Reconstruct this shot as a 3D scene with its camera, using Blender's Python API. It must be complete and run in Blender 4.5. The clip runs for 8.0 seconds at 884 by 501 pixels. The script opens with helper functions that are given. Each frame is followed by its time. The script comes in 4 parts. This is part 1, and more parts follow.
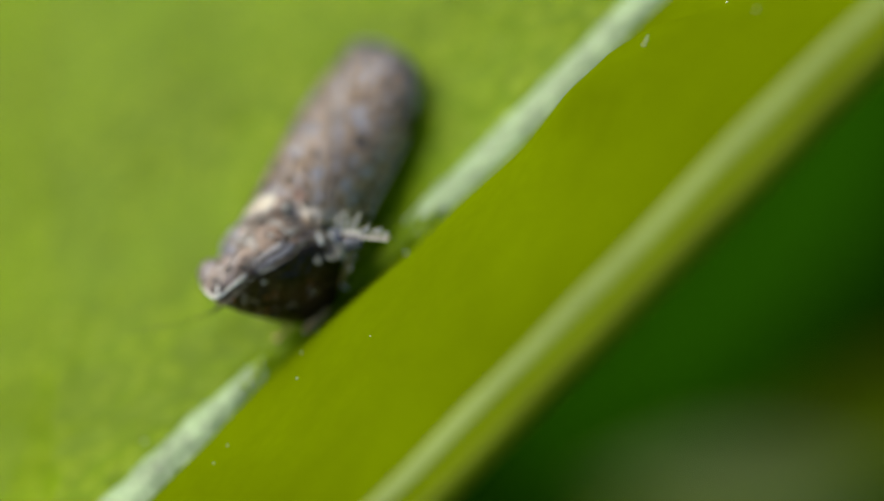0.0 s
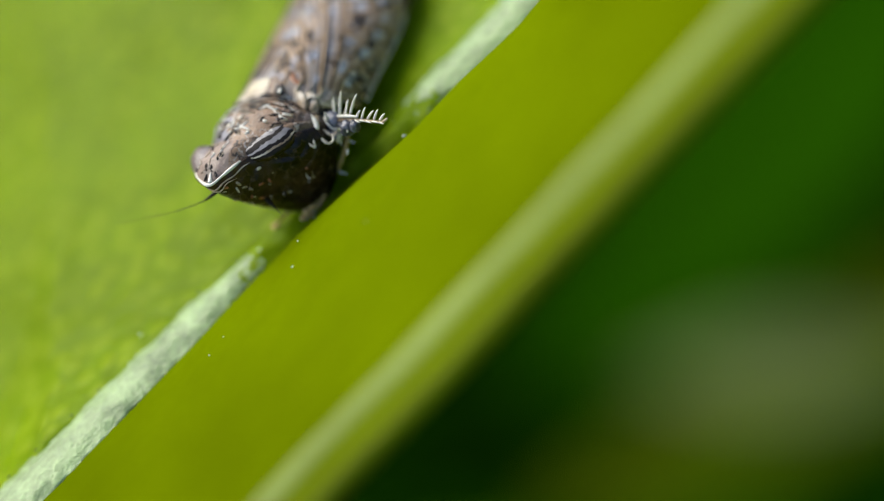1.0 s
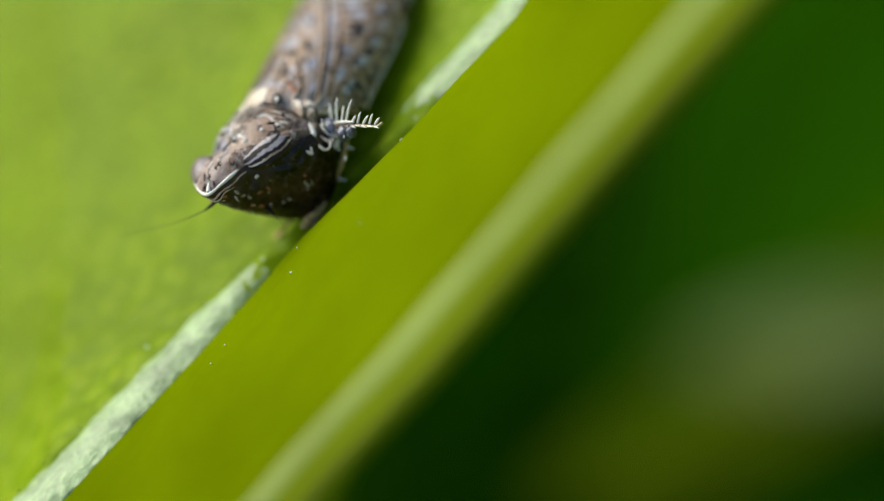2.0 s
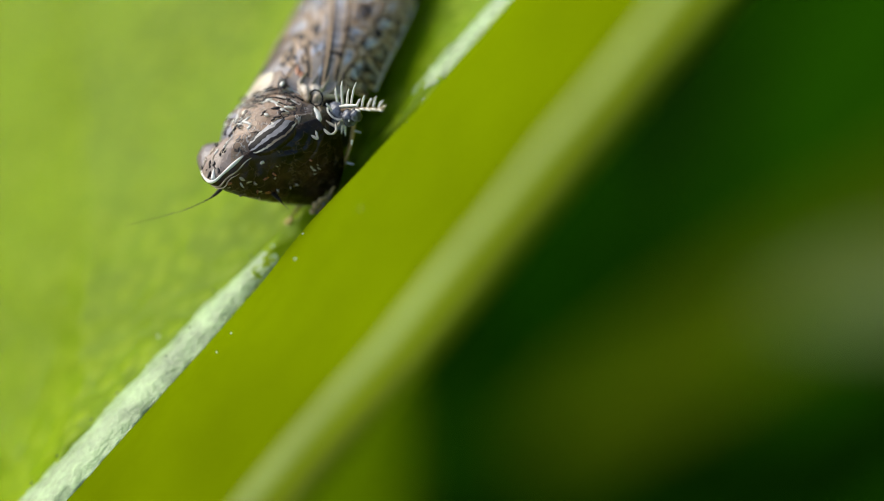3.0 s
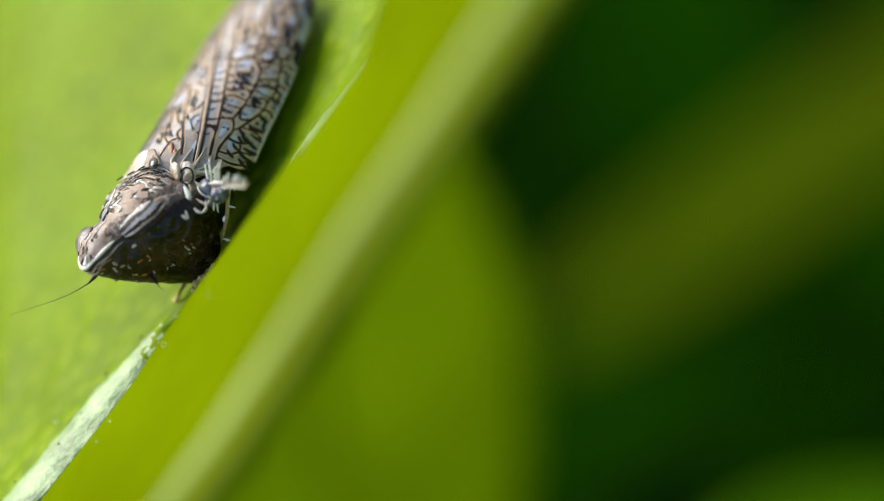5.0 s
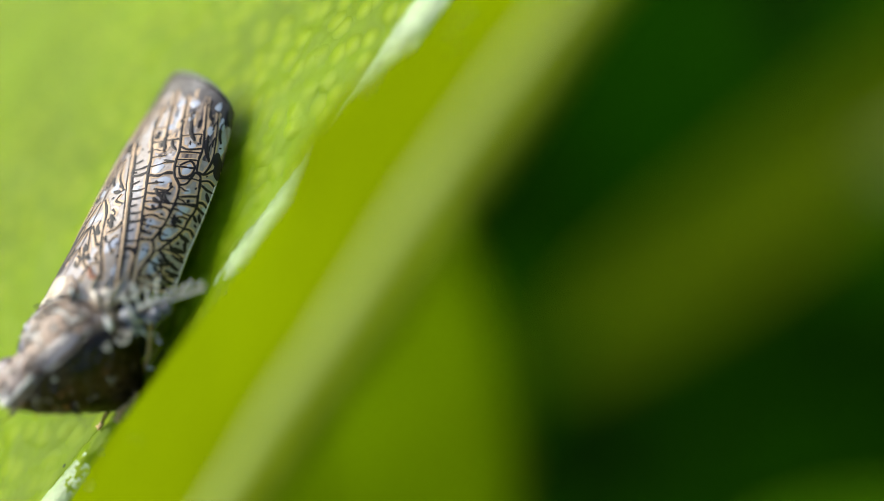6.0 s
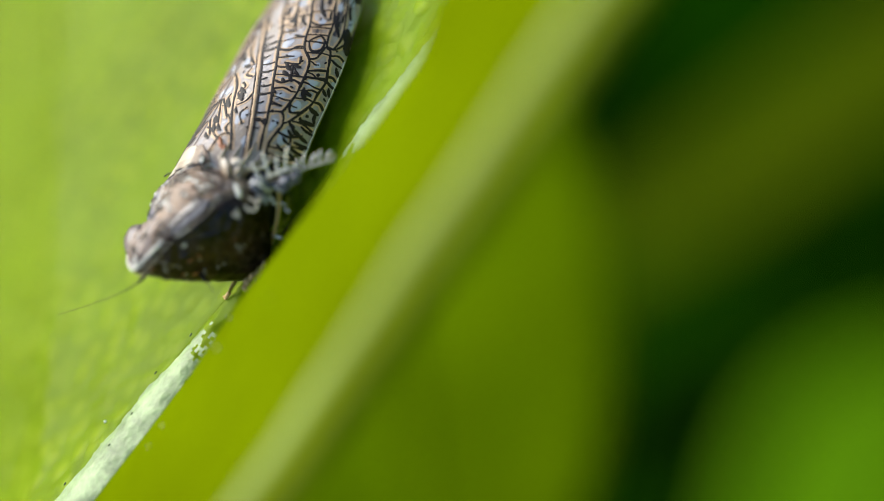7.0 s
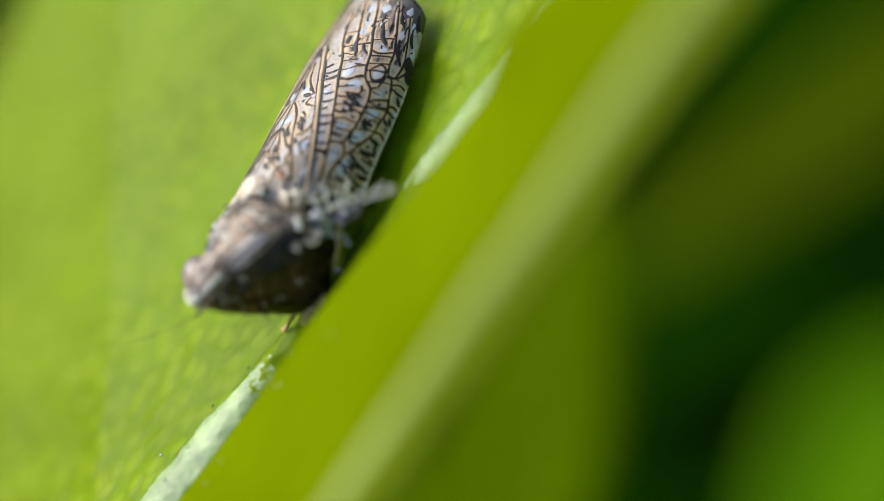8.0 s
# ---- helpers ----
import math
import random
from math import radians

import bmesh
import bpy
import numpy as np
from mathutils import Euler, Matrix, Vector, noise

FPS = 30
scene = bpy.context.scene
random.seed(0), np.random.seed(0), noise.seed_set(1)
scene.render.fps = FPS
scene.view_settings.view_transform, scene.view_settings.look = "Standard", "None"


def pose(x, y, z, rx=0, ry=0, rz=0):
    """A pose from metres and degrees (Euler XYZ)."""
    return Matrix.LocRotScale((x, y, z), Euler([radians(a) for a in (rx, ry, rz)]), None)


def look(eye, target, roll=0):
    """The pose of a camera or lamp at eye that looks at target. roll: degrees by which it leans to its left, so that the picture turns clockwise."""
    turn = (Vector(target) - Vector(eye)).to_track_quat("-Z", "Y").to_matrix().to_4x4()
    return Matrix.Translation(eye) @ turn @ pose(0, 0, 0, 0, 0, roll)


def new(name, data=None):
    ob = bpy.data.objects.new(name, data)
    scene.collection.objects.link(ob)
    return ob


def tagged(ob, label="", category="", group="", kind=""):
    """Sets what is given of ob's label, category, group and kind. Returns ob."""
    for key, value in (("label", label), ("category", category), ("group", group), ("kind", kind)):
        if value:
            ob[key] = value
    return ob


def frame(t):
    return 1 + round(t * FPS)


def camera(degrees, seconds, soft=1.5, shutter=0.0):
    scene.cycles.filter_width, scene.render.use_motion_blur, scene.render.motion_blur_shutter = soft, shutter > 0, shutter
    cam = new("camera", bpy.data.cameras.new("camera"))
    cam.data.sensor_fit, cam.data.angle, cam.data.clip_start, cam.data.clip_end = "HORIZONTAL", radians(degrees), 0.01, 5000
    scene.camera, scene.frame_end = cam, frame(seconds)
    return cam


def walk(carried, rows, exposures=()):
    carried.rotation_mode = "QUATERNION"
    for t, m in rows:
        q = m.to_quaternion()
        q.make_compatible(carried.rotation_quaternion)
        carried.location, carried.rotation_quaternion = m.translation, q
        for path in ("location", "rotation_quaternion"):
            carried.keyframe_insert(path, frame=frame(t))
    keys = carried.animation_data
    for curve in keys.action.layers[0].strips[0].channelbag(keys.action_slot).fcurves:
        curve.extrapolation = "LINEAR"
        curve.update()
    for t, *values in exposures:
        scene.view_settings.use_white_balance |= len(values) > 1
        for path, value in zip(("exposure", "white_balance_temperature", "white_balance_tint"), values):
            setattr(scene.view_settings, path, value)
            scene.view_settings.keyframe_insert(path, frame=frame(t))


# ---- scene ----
MM = 0.001
CAM_DEGREES = 20.0
cam = camera(CAM_DEGREES, 8.0, soft=0.75)
cam.data.dof.use_dof = True
cam.data.dof.focus_distance = 35.1 * MM
cam.data.dof.aperture_fstop = 35.0

# seconds, place in millimetres, turn in degrees
PATH = (
    (0, -1.282, -25.538, 27.539, 44.917, 7.153, -19.634),
    (0.1, -1.117, -25.519, 27.388, 44.707, 7.596, -19.794),
    (0.2, -0.979, -25.646, 27.246, 43.930, 8.215, -19.887),
    (0.3, -1.744, -25.918, 26.181, 44.212, 7.719, -19.909),
    (0.4, -1.416, -25.413, 26.333, 43.063, 7.876, -19.815),
    (0.5, -1.067, -25.169, 26.299, 42.424, 8.555, -19.463),
    (0.7, -0.914, -24.819, 26.533, 42.355, 8.362, -19.708),
    (1, -0.429, -25.171, 26.456, 42.641, 8.794, -19.443),
    (1.5, -0.002, -25.477, 26.202, 43.317, 9.645, -19.135),
    (1.7, 0.254, -25.789, 25.965, 43.991, 10.553, -19.122),
    (2.8, 2.103, -26.347, 25.159, 43.774, 14.177, -18.083),
    (3, 2.355, -26.256, 24.964, 43.834, 14.554, -17.593),
    (3.2, 2.737, -26.377, 24.615, 44.346, 15.190, -17.081),
    (3.5, 4.240, -27.082, 23.850, 45.415, 17.454, -16.450),
    (4, 6.233, -26.874, 23.584, 44.507, 20.159, -16.534),
    (4.2, 7.247, -26.487, 23.473, 43.651, 21.322, -16.432),
    (5.3, 8.009, -25.488, 24.456, 42.898, 21.253, -15.771),
    (5.5, 8.434, -24.700, 24.724, 42.554, 20.916, -16.456),
    (5.6, 9.094, -24.345, 24.450, 41.988, 21.272, -16.896),
    (5.7, 9.360, -24.049, 24.598, 41.937, 21.624, -17.520),
    (5.8, 9.826, -23.775, 24.765, 41.054, 21.822, -18.218),
    (5.9, 9.537, -23.669, 24.758, 40.384, 21.533, -18.397),
    (6, 9.016, -23.490, 25.041, 40.165, 20.972, -18.503),
    (6.2, 9.143, -23.017, 25.416, 39.565, 20.711, -18.166),
    (6.5, 8.729, -24.186, 24.706, 40.512, 21.906, -16.791),
    (6.8, 8.639, -24.326, 24.839, 40.607, 22.115, -16.014),
    (7, 7.988, -24.517, 24.404, 40.736, 21.969, -16.060),
    (7.2, 7.706, -24.688, 24.190, 41.287, 22.107, -15.168),
    (7.5, 7.618, -24.406, 24.450, 41.167, 22.434, -15.347),
    (7.7, 7.662, -23.694, 24.528, 41.059, 22.616, -15.453),
    (7.9, 7.888, -23.452, 24.728, 40.984, 22.090, -15.123),
    (8, 7.836, -23.620, 24.547, 40.754, 22.332, -15.315),
)
walk(cam, [(t, pose(x * MM, y * MM, z * MM, rx, ry, rz)) for t, x, y, z, rx, ry, rz in PATH], exposures=((0.0, -0.42), (0.5, -0.30), (1.5, -0.20), (4.0, 0.02), (5.5, 0.22), (8.0, 0.02)))

# ---- light ----
world = bpy.data.worlds.new("sky")
world.use_nodes = True
scene.world = world
wn = world.node_tree.nodes
sky = wn.new("ShaderNodeTexSky")
sky.sky_type = "NISHITA"
sky.sun_disc = False
sky.sun_elevation = radians(38)
sky.sun_rotation = radians(322)
wn["Background"].inputs["Strength"].default_value = 0.22
world.node_tree.links.new(sky.outputs[0], wn["Background"].inputs["Color"])
sun_data = bpy.data.lights.new("sun", "SUN")
sun_data.energy, sun_data.angle, sun_data.color = 4.3, radians(50.0), (1.0, 0.95, 0.81)
sun = new("sun", sun_data)
sun.matrix_world = look((-0.49, 0.618, 0.615), (0, 0, 0))
scene.view_settings.exposure = 0.0


# ---- materials ----
def material(name):
    m = bpy.data.materials.new(name)
    m.use_nodes = True
    nt = m.node_tree
    return m, nt, nt.nodes, nt.links, nt.nodes["Principled BSDF"]


def node(nodes, kind, **values):
    n = nodes.new(kind)
    for key, value in values.items():
        n.inputs[key].default_value = value
    return n


def noise_node(nodes, links, coord, scale, detail=4.0, rough=0.55):
    n = node(nodes, "ShaderNodeTexNoise", Scale=scale, Detail=detail, Roughness=rough)
    links.new(coord, n.inputs["Vector"])
    return n


def ramp(nodes, links, fac, stops):
    n = nodes.new("ShaderNodeValToRGB")
    while len(n.color_ramp.elements) < len(stops):
        n.color_ramp.elements.new(0.5)
    for e, (at, col) in zip(n.color_ramp.elements, stops):
        e.position, e.color = at, (*col, 1.0) if len(col) == 3 else col
    links.new(fac, n.inputs["Fac"])
    return n


def mix(nodes, links, fac, a, b, mode="MIX"):
    n = nodes.new("ShaderNodeMix")
    n.data_type, n.blend_type = "RGBA", mode
    for value, slot in ((fac, 0), (a, 6), (b, 7)):
        if isinstance(value, (int, float)):
            n.inputs[slot].default_value = value
        elif isinstance(value, tuple):
            n.inputs[slot].default_value = (*value, 1.0)
        else:
            links.new(value, n.inputs[slot])
    return n.outputs[2]


def calc(nodes, links, op, a, b=0.0, c=0.0):
    n = nodes.new("ShaderNodeMath")
    n.operation = op
    for value, slot in ((a, 0), (b, 1), (c, 2)):
        if isinstance(value, (int, float)):
            n.inputs[slot].default_value = value
        else:
            links.new(value, n.inputs[slot])
    return n.outputs[0]


def bump(nodes, links, height, strength, distance, target, below=None):
    n = node(nodes, "ShaderNodeBump", Strength=strength, Distance=distance)
    links.new(height, n.inputs["Height"])
    if below is not None:
        links.new(below, n.inputs["Normal"])
    if target is not None:
        links.new(n.outputs[0], target)
    return n.outputs[0]


def see_through(nt, nodes, links, bsdf, colour, share):
    """Adds light that shines through a thin blade."""
    thin = nodes.new("ShaderNodeBsdfTranslucent")
    if isinstance(colour, tuple):
        thin.inputs["Color"].default_value = (*colour, 1)
    else:
        links.new(colour, thin.inputs["Color"])
    both = nodes.new("ShaderNodeMixShader")
    both.inputs[0].default_value = share
    links.new(bsdf.outputs[0], both.inputs[1])
    links.new(thin.outputs[0], both.inputs[2])
    links.new(both.outputs[0], nodes["Material Output"].inputs["Surface"])


def plain(name, colour, rough=0.5, vary=0.25, scale=3000.0, relief=0.3, spec=0.5, share=0.0):
    """A surface of one colour with fine grain and stains."""
    m, nt, nodes, links, bsdf = material(name)
    coord = nodes.new("ShaderNodeTexCoord").outputs["Object"]
    fine = noise_node(nodes, links, coord, scale)
    broad = noise_node(nodes, links, coord, scale * 0.22)
    dark = tuple(v * (1 - vary) for v in colour)
    light = tuple(min(1.0, v * (1 + vary)) for v in colour)
    c1 = ramp(nodes, links, fine.outputs["Fac"], ((0.3, dark), (0.7, light)))
    c2 = ramp(nodes, links, broad.outputs["Fac"], ((0.35, dark), (0.65, light)))
    both = mix(nodes, links, 0.5, c1.outputs[0], c2.outputs[0])
    links.new(both, bsdf.inputs["Base Color"])
    if share:
        see_through(nt, nodes, links, bsdf, both, share)
    bsdf.inputs["Roughness"].default_value = rough
    bsdf.inputs["Specular IOR Level"].default_value = spec
    bump(nodes, links, fine.outputs["Fac"], relief, 0.00003, bsdf.inputs["Normal"])
    return m


def leaf_surface(name, base, pale, share=0.35, rough=0.48, spec=0.25, spotty=0.5, relief=0.22, cloudy=0.0):
    """A leaf blade: cells, blisters and fine relief; x runs along the midrib, y across it."""
    m, nt, nodes, links, bsdf = material(name)
    coord = nodes.new("ShaderNodeTexCoord").outputs["Object"]
    broad = noise_node(nodes, links, coord, 260, 3)
    cells = node(nodes, "ShaderNodeTexVoronoi", Scale=4600.0)
    links.new(coord, cells.inputs["Vector"])
    fine = noise_node(nodes, links, coord, 5200, 4)
    blister = node(nodes, "ShaderNodeTexVoronoi", Scale=2300.0, Randomness=0.9)
    blister.voronoi_dimensions = "2D"
    links.new(coord, blister.inputs["Vector"])
    spot = ramp(nodes, links, blister.outputs["Distance"], ((0.10, (1, 1, 1)), (0.28, (0.6, 0.6, 0.6)), (0.46, (0, 0, 0)))).outputs[0]
    few = ramp(nodes, links, noise_node(nodes, links, coord, 420, 2).outputs["Fac"], ((0.30, (0, 0, 0)), (0.58, (1, 1, 1)))).outputs[0]
    spots = mix(nodes, links, 1.0, spot, few, "MULTIPLY")
    dark = tuple(v * 0.78 for v in base)
    light = tuple(min(1, v * 1.18) for v in base)
    colour = ramp(nodes, links, broad.outputs["Fac"], ((0.3, dark), (0.7, light))).outputs[0]
    colour = mix(nodes, links, calc(nodes, links, "MULTIPLY", cells.outputs["Distance"], 0.25), colour, dark)
    patch = noise_node(nodes, links, coord, 2300, 2.0, 0.5)
    deep = ramp(nodes, links, patch.outputs["Fac"], ((0.36, (1, 1, 1)), (0.54, (0, 0, 0)))).outputs[0]
    colour = mix(nodes, links, calc(nodes, links, "MULTIPLY", deep, cloudy), colour, tuple(v * 0.62 for v in base))
    colour = mix(nodes, links, calc(nodes, links, "MULTIPLY", spots, spotty), colour, pale)
    links.new(colour, bsdf.inputs["Base Color"])
    bsdf.inputs["Roughness"].default_value = rough
    bsdf.inputs["Specular IOR Level"].default_value = spec
    b1 = bump(nodes, links, cells.outputs["Distance"], relief * 0.25, 0.00006, None)
    b2 = bump(nodes, links, spots, relief * 0.8, 0.00008, None, b1)
    mottle = noise_node(nodes, links, coord, 1300, 2)
    b2 = bump(nodes, links, mottle.outputs["Fac"], relief * 1.6, 0.00022, None, b2)
    bump(nodes, links, fine.outputs["Fac"], 0.06, 0.00002, bsdf.inputs["Normal"], b2)
    see_through(nt, nodes, links, bsdf, colour, share)
    return m


LEAF = leaf_surface("leaf_green", (0.230, 0.360, 0.0015), (0.47, 0.60, 0.035), rough=0.44, spec=0.08, spotty=0.46, relief=0.5, cloudy=0.25)
# narrow half of the same leaf: smoother, base darkened for how light falls there
FLAP_DIM = leaf_surface("leaf_smooth_dim_green", (0.174, 0.242, 0.0006), (0.24, 0.31, 0.006), rough=0.5, spec=0.0, spotty=0.06, relief=0.04)
RIB = plain("midrib_pale", (0.325, 0.445, 0.195), 0.42, 0.45, 8000, 1.0, share=0.15)
MARGIN = plain("margin_pale", (0.35, 0.435, 0.115), 0.55, 0.2, 900, 0.2, 0.05, 0.35)
RIM = plain("rim_olive", (0.20, 0.262, 0.002), 0.55, 0.2, 900, 0.2, 0.12, 0.4)
SPECK = plain("speck_dark", (0.10, 0.14, 0.05), 0.6, 0.3, 3000, 0.3)
GRAIN = plain("granule_white", (0.75, 0.78, 0.62), 0.3, 0.1, 3000, 0.2)
SECOND = leaf_surface("leaf_yellow_green", (0.190, 0.305, 0.0008), (0.195, 0.31, 0.003), 0.4, 0.7, 0.0)
# green lowered in colour for the shade of foliage overhead
FAR_SHADE = leaf_surface("leaf_shade_green", (0.011, 0.062, 0.0004), (0.012, 0.065, 0.001), 0.25, 0.8, 0.0)
GREYLEAF = leaf_surface("leaf_grey_green", (0.17, 0.215, 0.06), (0.18, 0.225, 0.065), 0.2, 0.7, 0.0)
# darkest copy of the background green: shade among the undergrowth put into colour
GLOOM_SHADE = leaf_surface("leaf_deep_shade_green", (0.008, 0.042, 0.0003), (0.009, 0.045, 0.0006), 0.2, 0.8, 0.0)
# lighter copy of the shade-darkened background green, for the upper leaf
MID_SHADE = leaf_surface("leaf_half_shade_green", (0.021, 0.092, 0.0005), (0.023, 0.095, 0.001), 0.25, 0.8, 0.0)
OLIVE = leaf_surface("leaf_olive", (0.098, 0.142, 0.002), (0.102, 0.147, 0.004), 0.3, 0.8, 0.0)
FRESH = leaf_surface("leaf_fresh_green", (0.14, 0.32, 0.004), (0.145, 0.325, 0.005), 0.3, 0.8, 0.0)


# ---- building ----
def part(name, bm, mat, parent=None, label="", smooth=True):
    """Links a bmesh as one mesh object under a thing or a part."""
    mesh = bpy.data.meshes.new(name)
    if smooth:
        for f in bm.faces:
            f.smooth = True
    bm.to_mesh(mesh)
    bm.free()
    for one in mat if isinstance(mat, (list, tuple)) else (mat,):
        mesh.materials.append(one)
    ob = new(name, mesh)
    if parent is not None:
        ob.parent = parent
    return tagged(ob, label)


def sheet(rows, cols, place, thick=0.0, slot=None):
    """A grid of rows x cols quads through place(u, v); with thick, a closed slab below it."""
    bm = bmesh.new()
    top = [[bm.verts.new(place(i / rows, j / cols)) for j in range(cols + 1)] for i in range(rows + 1)]
    for i in range(rows):
        for j in range(cols):
            f = bm.faces.new((top[i][j], top[i + 1][j], top[i + 1][j + 1], top[i][j + 1]))
            if slot:
                f.material_index = slot((i + 0.5) / rows, (j + 0.5) / cols)
    if thick:
        bm.normal_update()
        if sum(v.normal.z for line in top for v in line) < 0:
            thick = -thick
        low = [[bm.verts.new(v.co - v.normal * thick) for v in line] for line in top]
        for i in range(rows):
            for j in range(cols):
                f = bm.faces.new((low[i][j], low[i][j + 1], low[i + 1][j + 1], low[i + 1][j]))
                if slot:
                    f.material_index = slot((i + 0.5) / rows, (j + 0.5) / cols)
        rim = [(i, 0) for i in range(rows)] + [(rows, j) for j in range(cols)] + [(i, cols) for i in range(rows, 0, -1)] + [(0, j) for j in range(cols, 0, -1)]
        for (a, b), (c, d) in zip(rim, rim[1:] + rim[:1]):
            bm.faces.new((top[a][b], low[a][b], low[c][d], top[c][d]))
    bmesh.ops.recalc_face_normals(bm, faces=bm.faces)
    return bm


def smoothstep(a, b, x):
    k = min(1.0, max(0.0, (x - a) / (b - a)))
    return k * k * (3 - 2 * k)


# ---- the leaf on which the insect sits ----
# its own axes: x along the midrib, y across to the broad half, z off the blade
LEAF_POSE = Matrix(((0.87, -0.34, -0.358, 0), (0.393, 0.916, 0.085, 0), (0.299, -0.215, 0.93, 0), (0, 0, 0, 1)))
axes = LEAF_POSE.to_3x3()
axes.col[0].normalize()
LEAF_POSE = axes.to_quaternion().to_matrix().to_4x4()


def base_h(s):
    """Height of the bottom of the fold along the leaf: it dips under the insect."""
    return float(np.interp(s, (-13, -5, -1.6, -0.8, 0, 1.1, 1.8, 3.0, 5.0, 6.0, 7.5, 9.0, 24.0), (0.5, 0.32, 0.13, 0.06, 0.0, -0.12, -0.22, -0.25, -0.16, -0.20, -0.10, 0.0, 0.0)))


def rib_sides(s):
    """Both edges of the pale midrib."""
    if s < 3.0:
        mid, half = -0.32 - 0.150 * s - 0.002 * s * s * (s > 0) - 1.65 * base_h(s), 0.33 - 0.02 * s
        return mid + half, mid - half
    at = (3.0, 4.0, 5.0, 6.0, 7.0, 8.0, 9.0, 10.0, 12.0, 24.0)
    inner = np.interp(s, at, (-0.105, -0.45, -0.56, -0.62, -0.82, -1.00, -1.16, -1.30, -1.75, -4.0))
    outer = np.interp(s, at, (-0.645, -1.00, -1.14, -1.30, -1.50, -1.66, -1.80, -1.96, -2.4, -4.6))
    return float(inner), float(outer)


def rib_y(s):
    inner, outer = rib_sides(s)
    return (inner + outer) / 2


def rib_half(s):
    inner, outer = rib_sides(s)
    return (inner - outer) / 2


def fold_y(s):
    """Where the narrow half turns up beside the midrib."""
    return rib_sides(s)[1] - 0.02


BRIM_S = (-13.0, -6.0, -2.0, -0.5, 1.0, 2.5, 4.0, 5.5, 7.0, 8.5, 11.0, 24.0)


def brim(s):
    """Place across and height of the pale line along the margin."""
    return (float(np.interp(s, BRIM_S, (-3.1, -4.5, -5.30, -5.60, -5.99, -6.47, -7.10, -7.55, -8.00, -8.40, -8.9, -11.6))),
            float(np.interp(s, BRIM_S, (0.3, 0.85, 1.26, 1.43, 1.59, 1.91, 2.36, 2.63, 2.95, 3.12, 3.3, 4.7))))


def edge_y(s):
    return brim(s)[0] - 0.74


CREST_S = (-13.0, -5.0, -3.0, -1.0, 0.5, 2.0, 3.0, 4.0, 5.0, 6.0, 6.75, 7.5, 8.25, 9.0, 10.5, 24.0)


def crest(s):
    """The shoulder of the narrow half: how far beyond the fold and how high over its foot."""
    return (float(np.interp(s, CREST_S, (0.35, 0.35, 0.28, 0.24, 0.25, 0.79, 1.30, 1.60, 1.50, 2.18, 2.62, 2.32, 2.30, 2.07, 2.24, 2.3))),
            float(np.interp(s, CREST_S, (0.18, 0.18, 0.10, 0.12, 0.16, 0.65, 0.95, 1.30, 1.25, 1.79, 2.38, 2.08, 1.80, 1.15, 1.06, 1.1))))


def narrow_h(s, y):
    """Height of the narrow half at y across the leaf."""
    d = fold_y(s) - y
    out, up = crest(s)
    mid_y, mid_h = brim(s)
    far = fold_y(s) - mid_y
    foot = base_h(s) - 0.03
    wall = foot + up * (d / out)
    slope = (mid_h - foot - up) / (far - out)
    run = foot + up + slope * (d - out) * (1 + 0.5 * (far - d) / far)
    soft = 0.05 + 0.12 * smoothstep(3.0, 5.0, s)
    gap = run - wall
    h = (wall + run - math.sqrt(gap * gap + soft * soft)) / 2
    return max(h, foot + 0.75 * up * min(d, out) / out) + 0.02 * noise.noise((s * 0.9, d * 2, 3))


def broad_h(s, d):
    """Height of the broad half d millimetres from the rib."""
    y = rib_y(s) + rib_half(s) + d
    h = (base_h(s) - 0.02) * (1 - smoothstep(0, 1.6, d)) - 0.11 * min(d, 2.4) + 0.05 * noise.noise((s * 0.35, y * 0.35, 7)) + 0.03 * noise.noise((s * 1.1, y * 1.1, 1)) + 0.016 * noise.noise((s * 2.6, y * 2.6, 4))
    off = (y - 4.10 - 1.54 * s) / 1.84
    h += 0.07 * math.exp(-(off / 0.35) ** 2)
    h -= 0.22 * max(0.0, off)
    return h


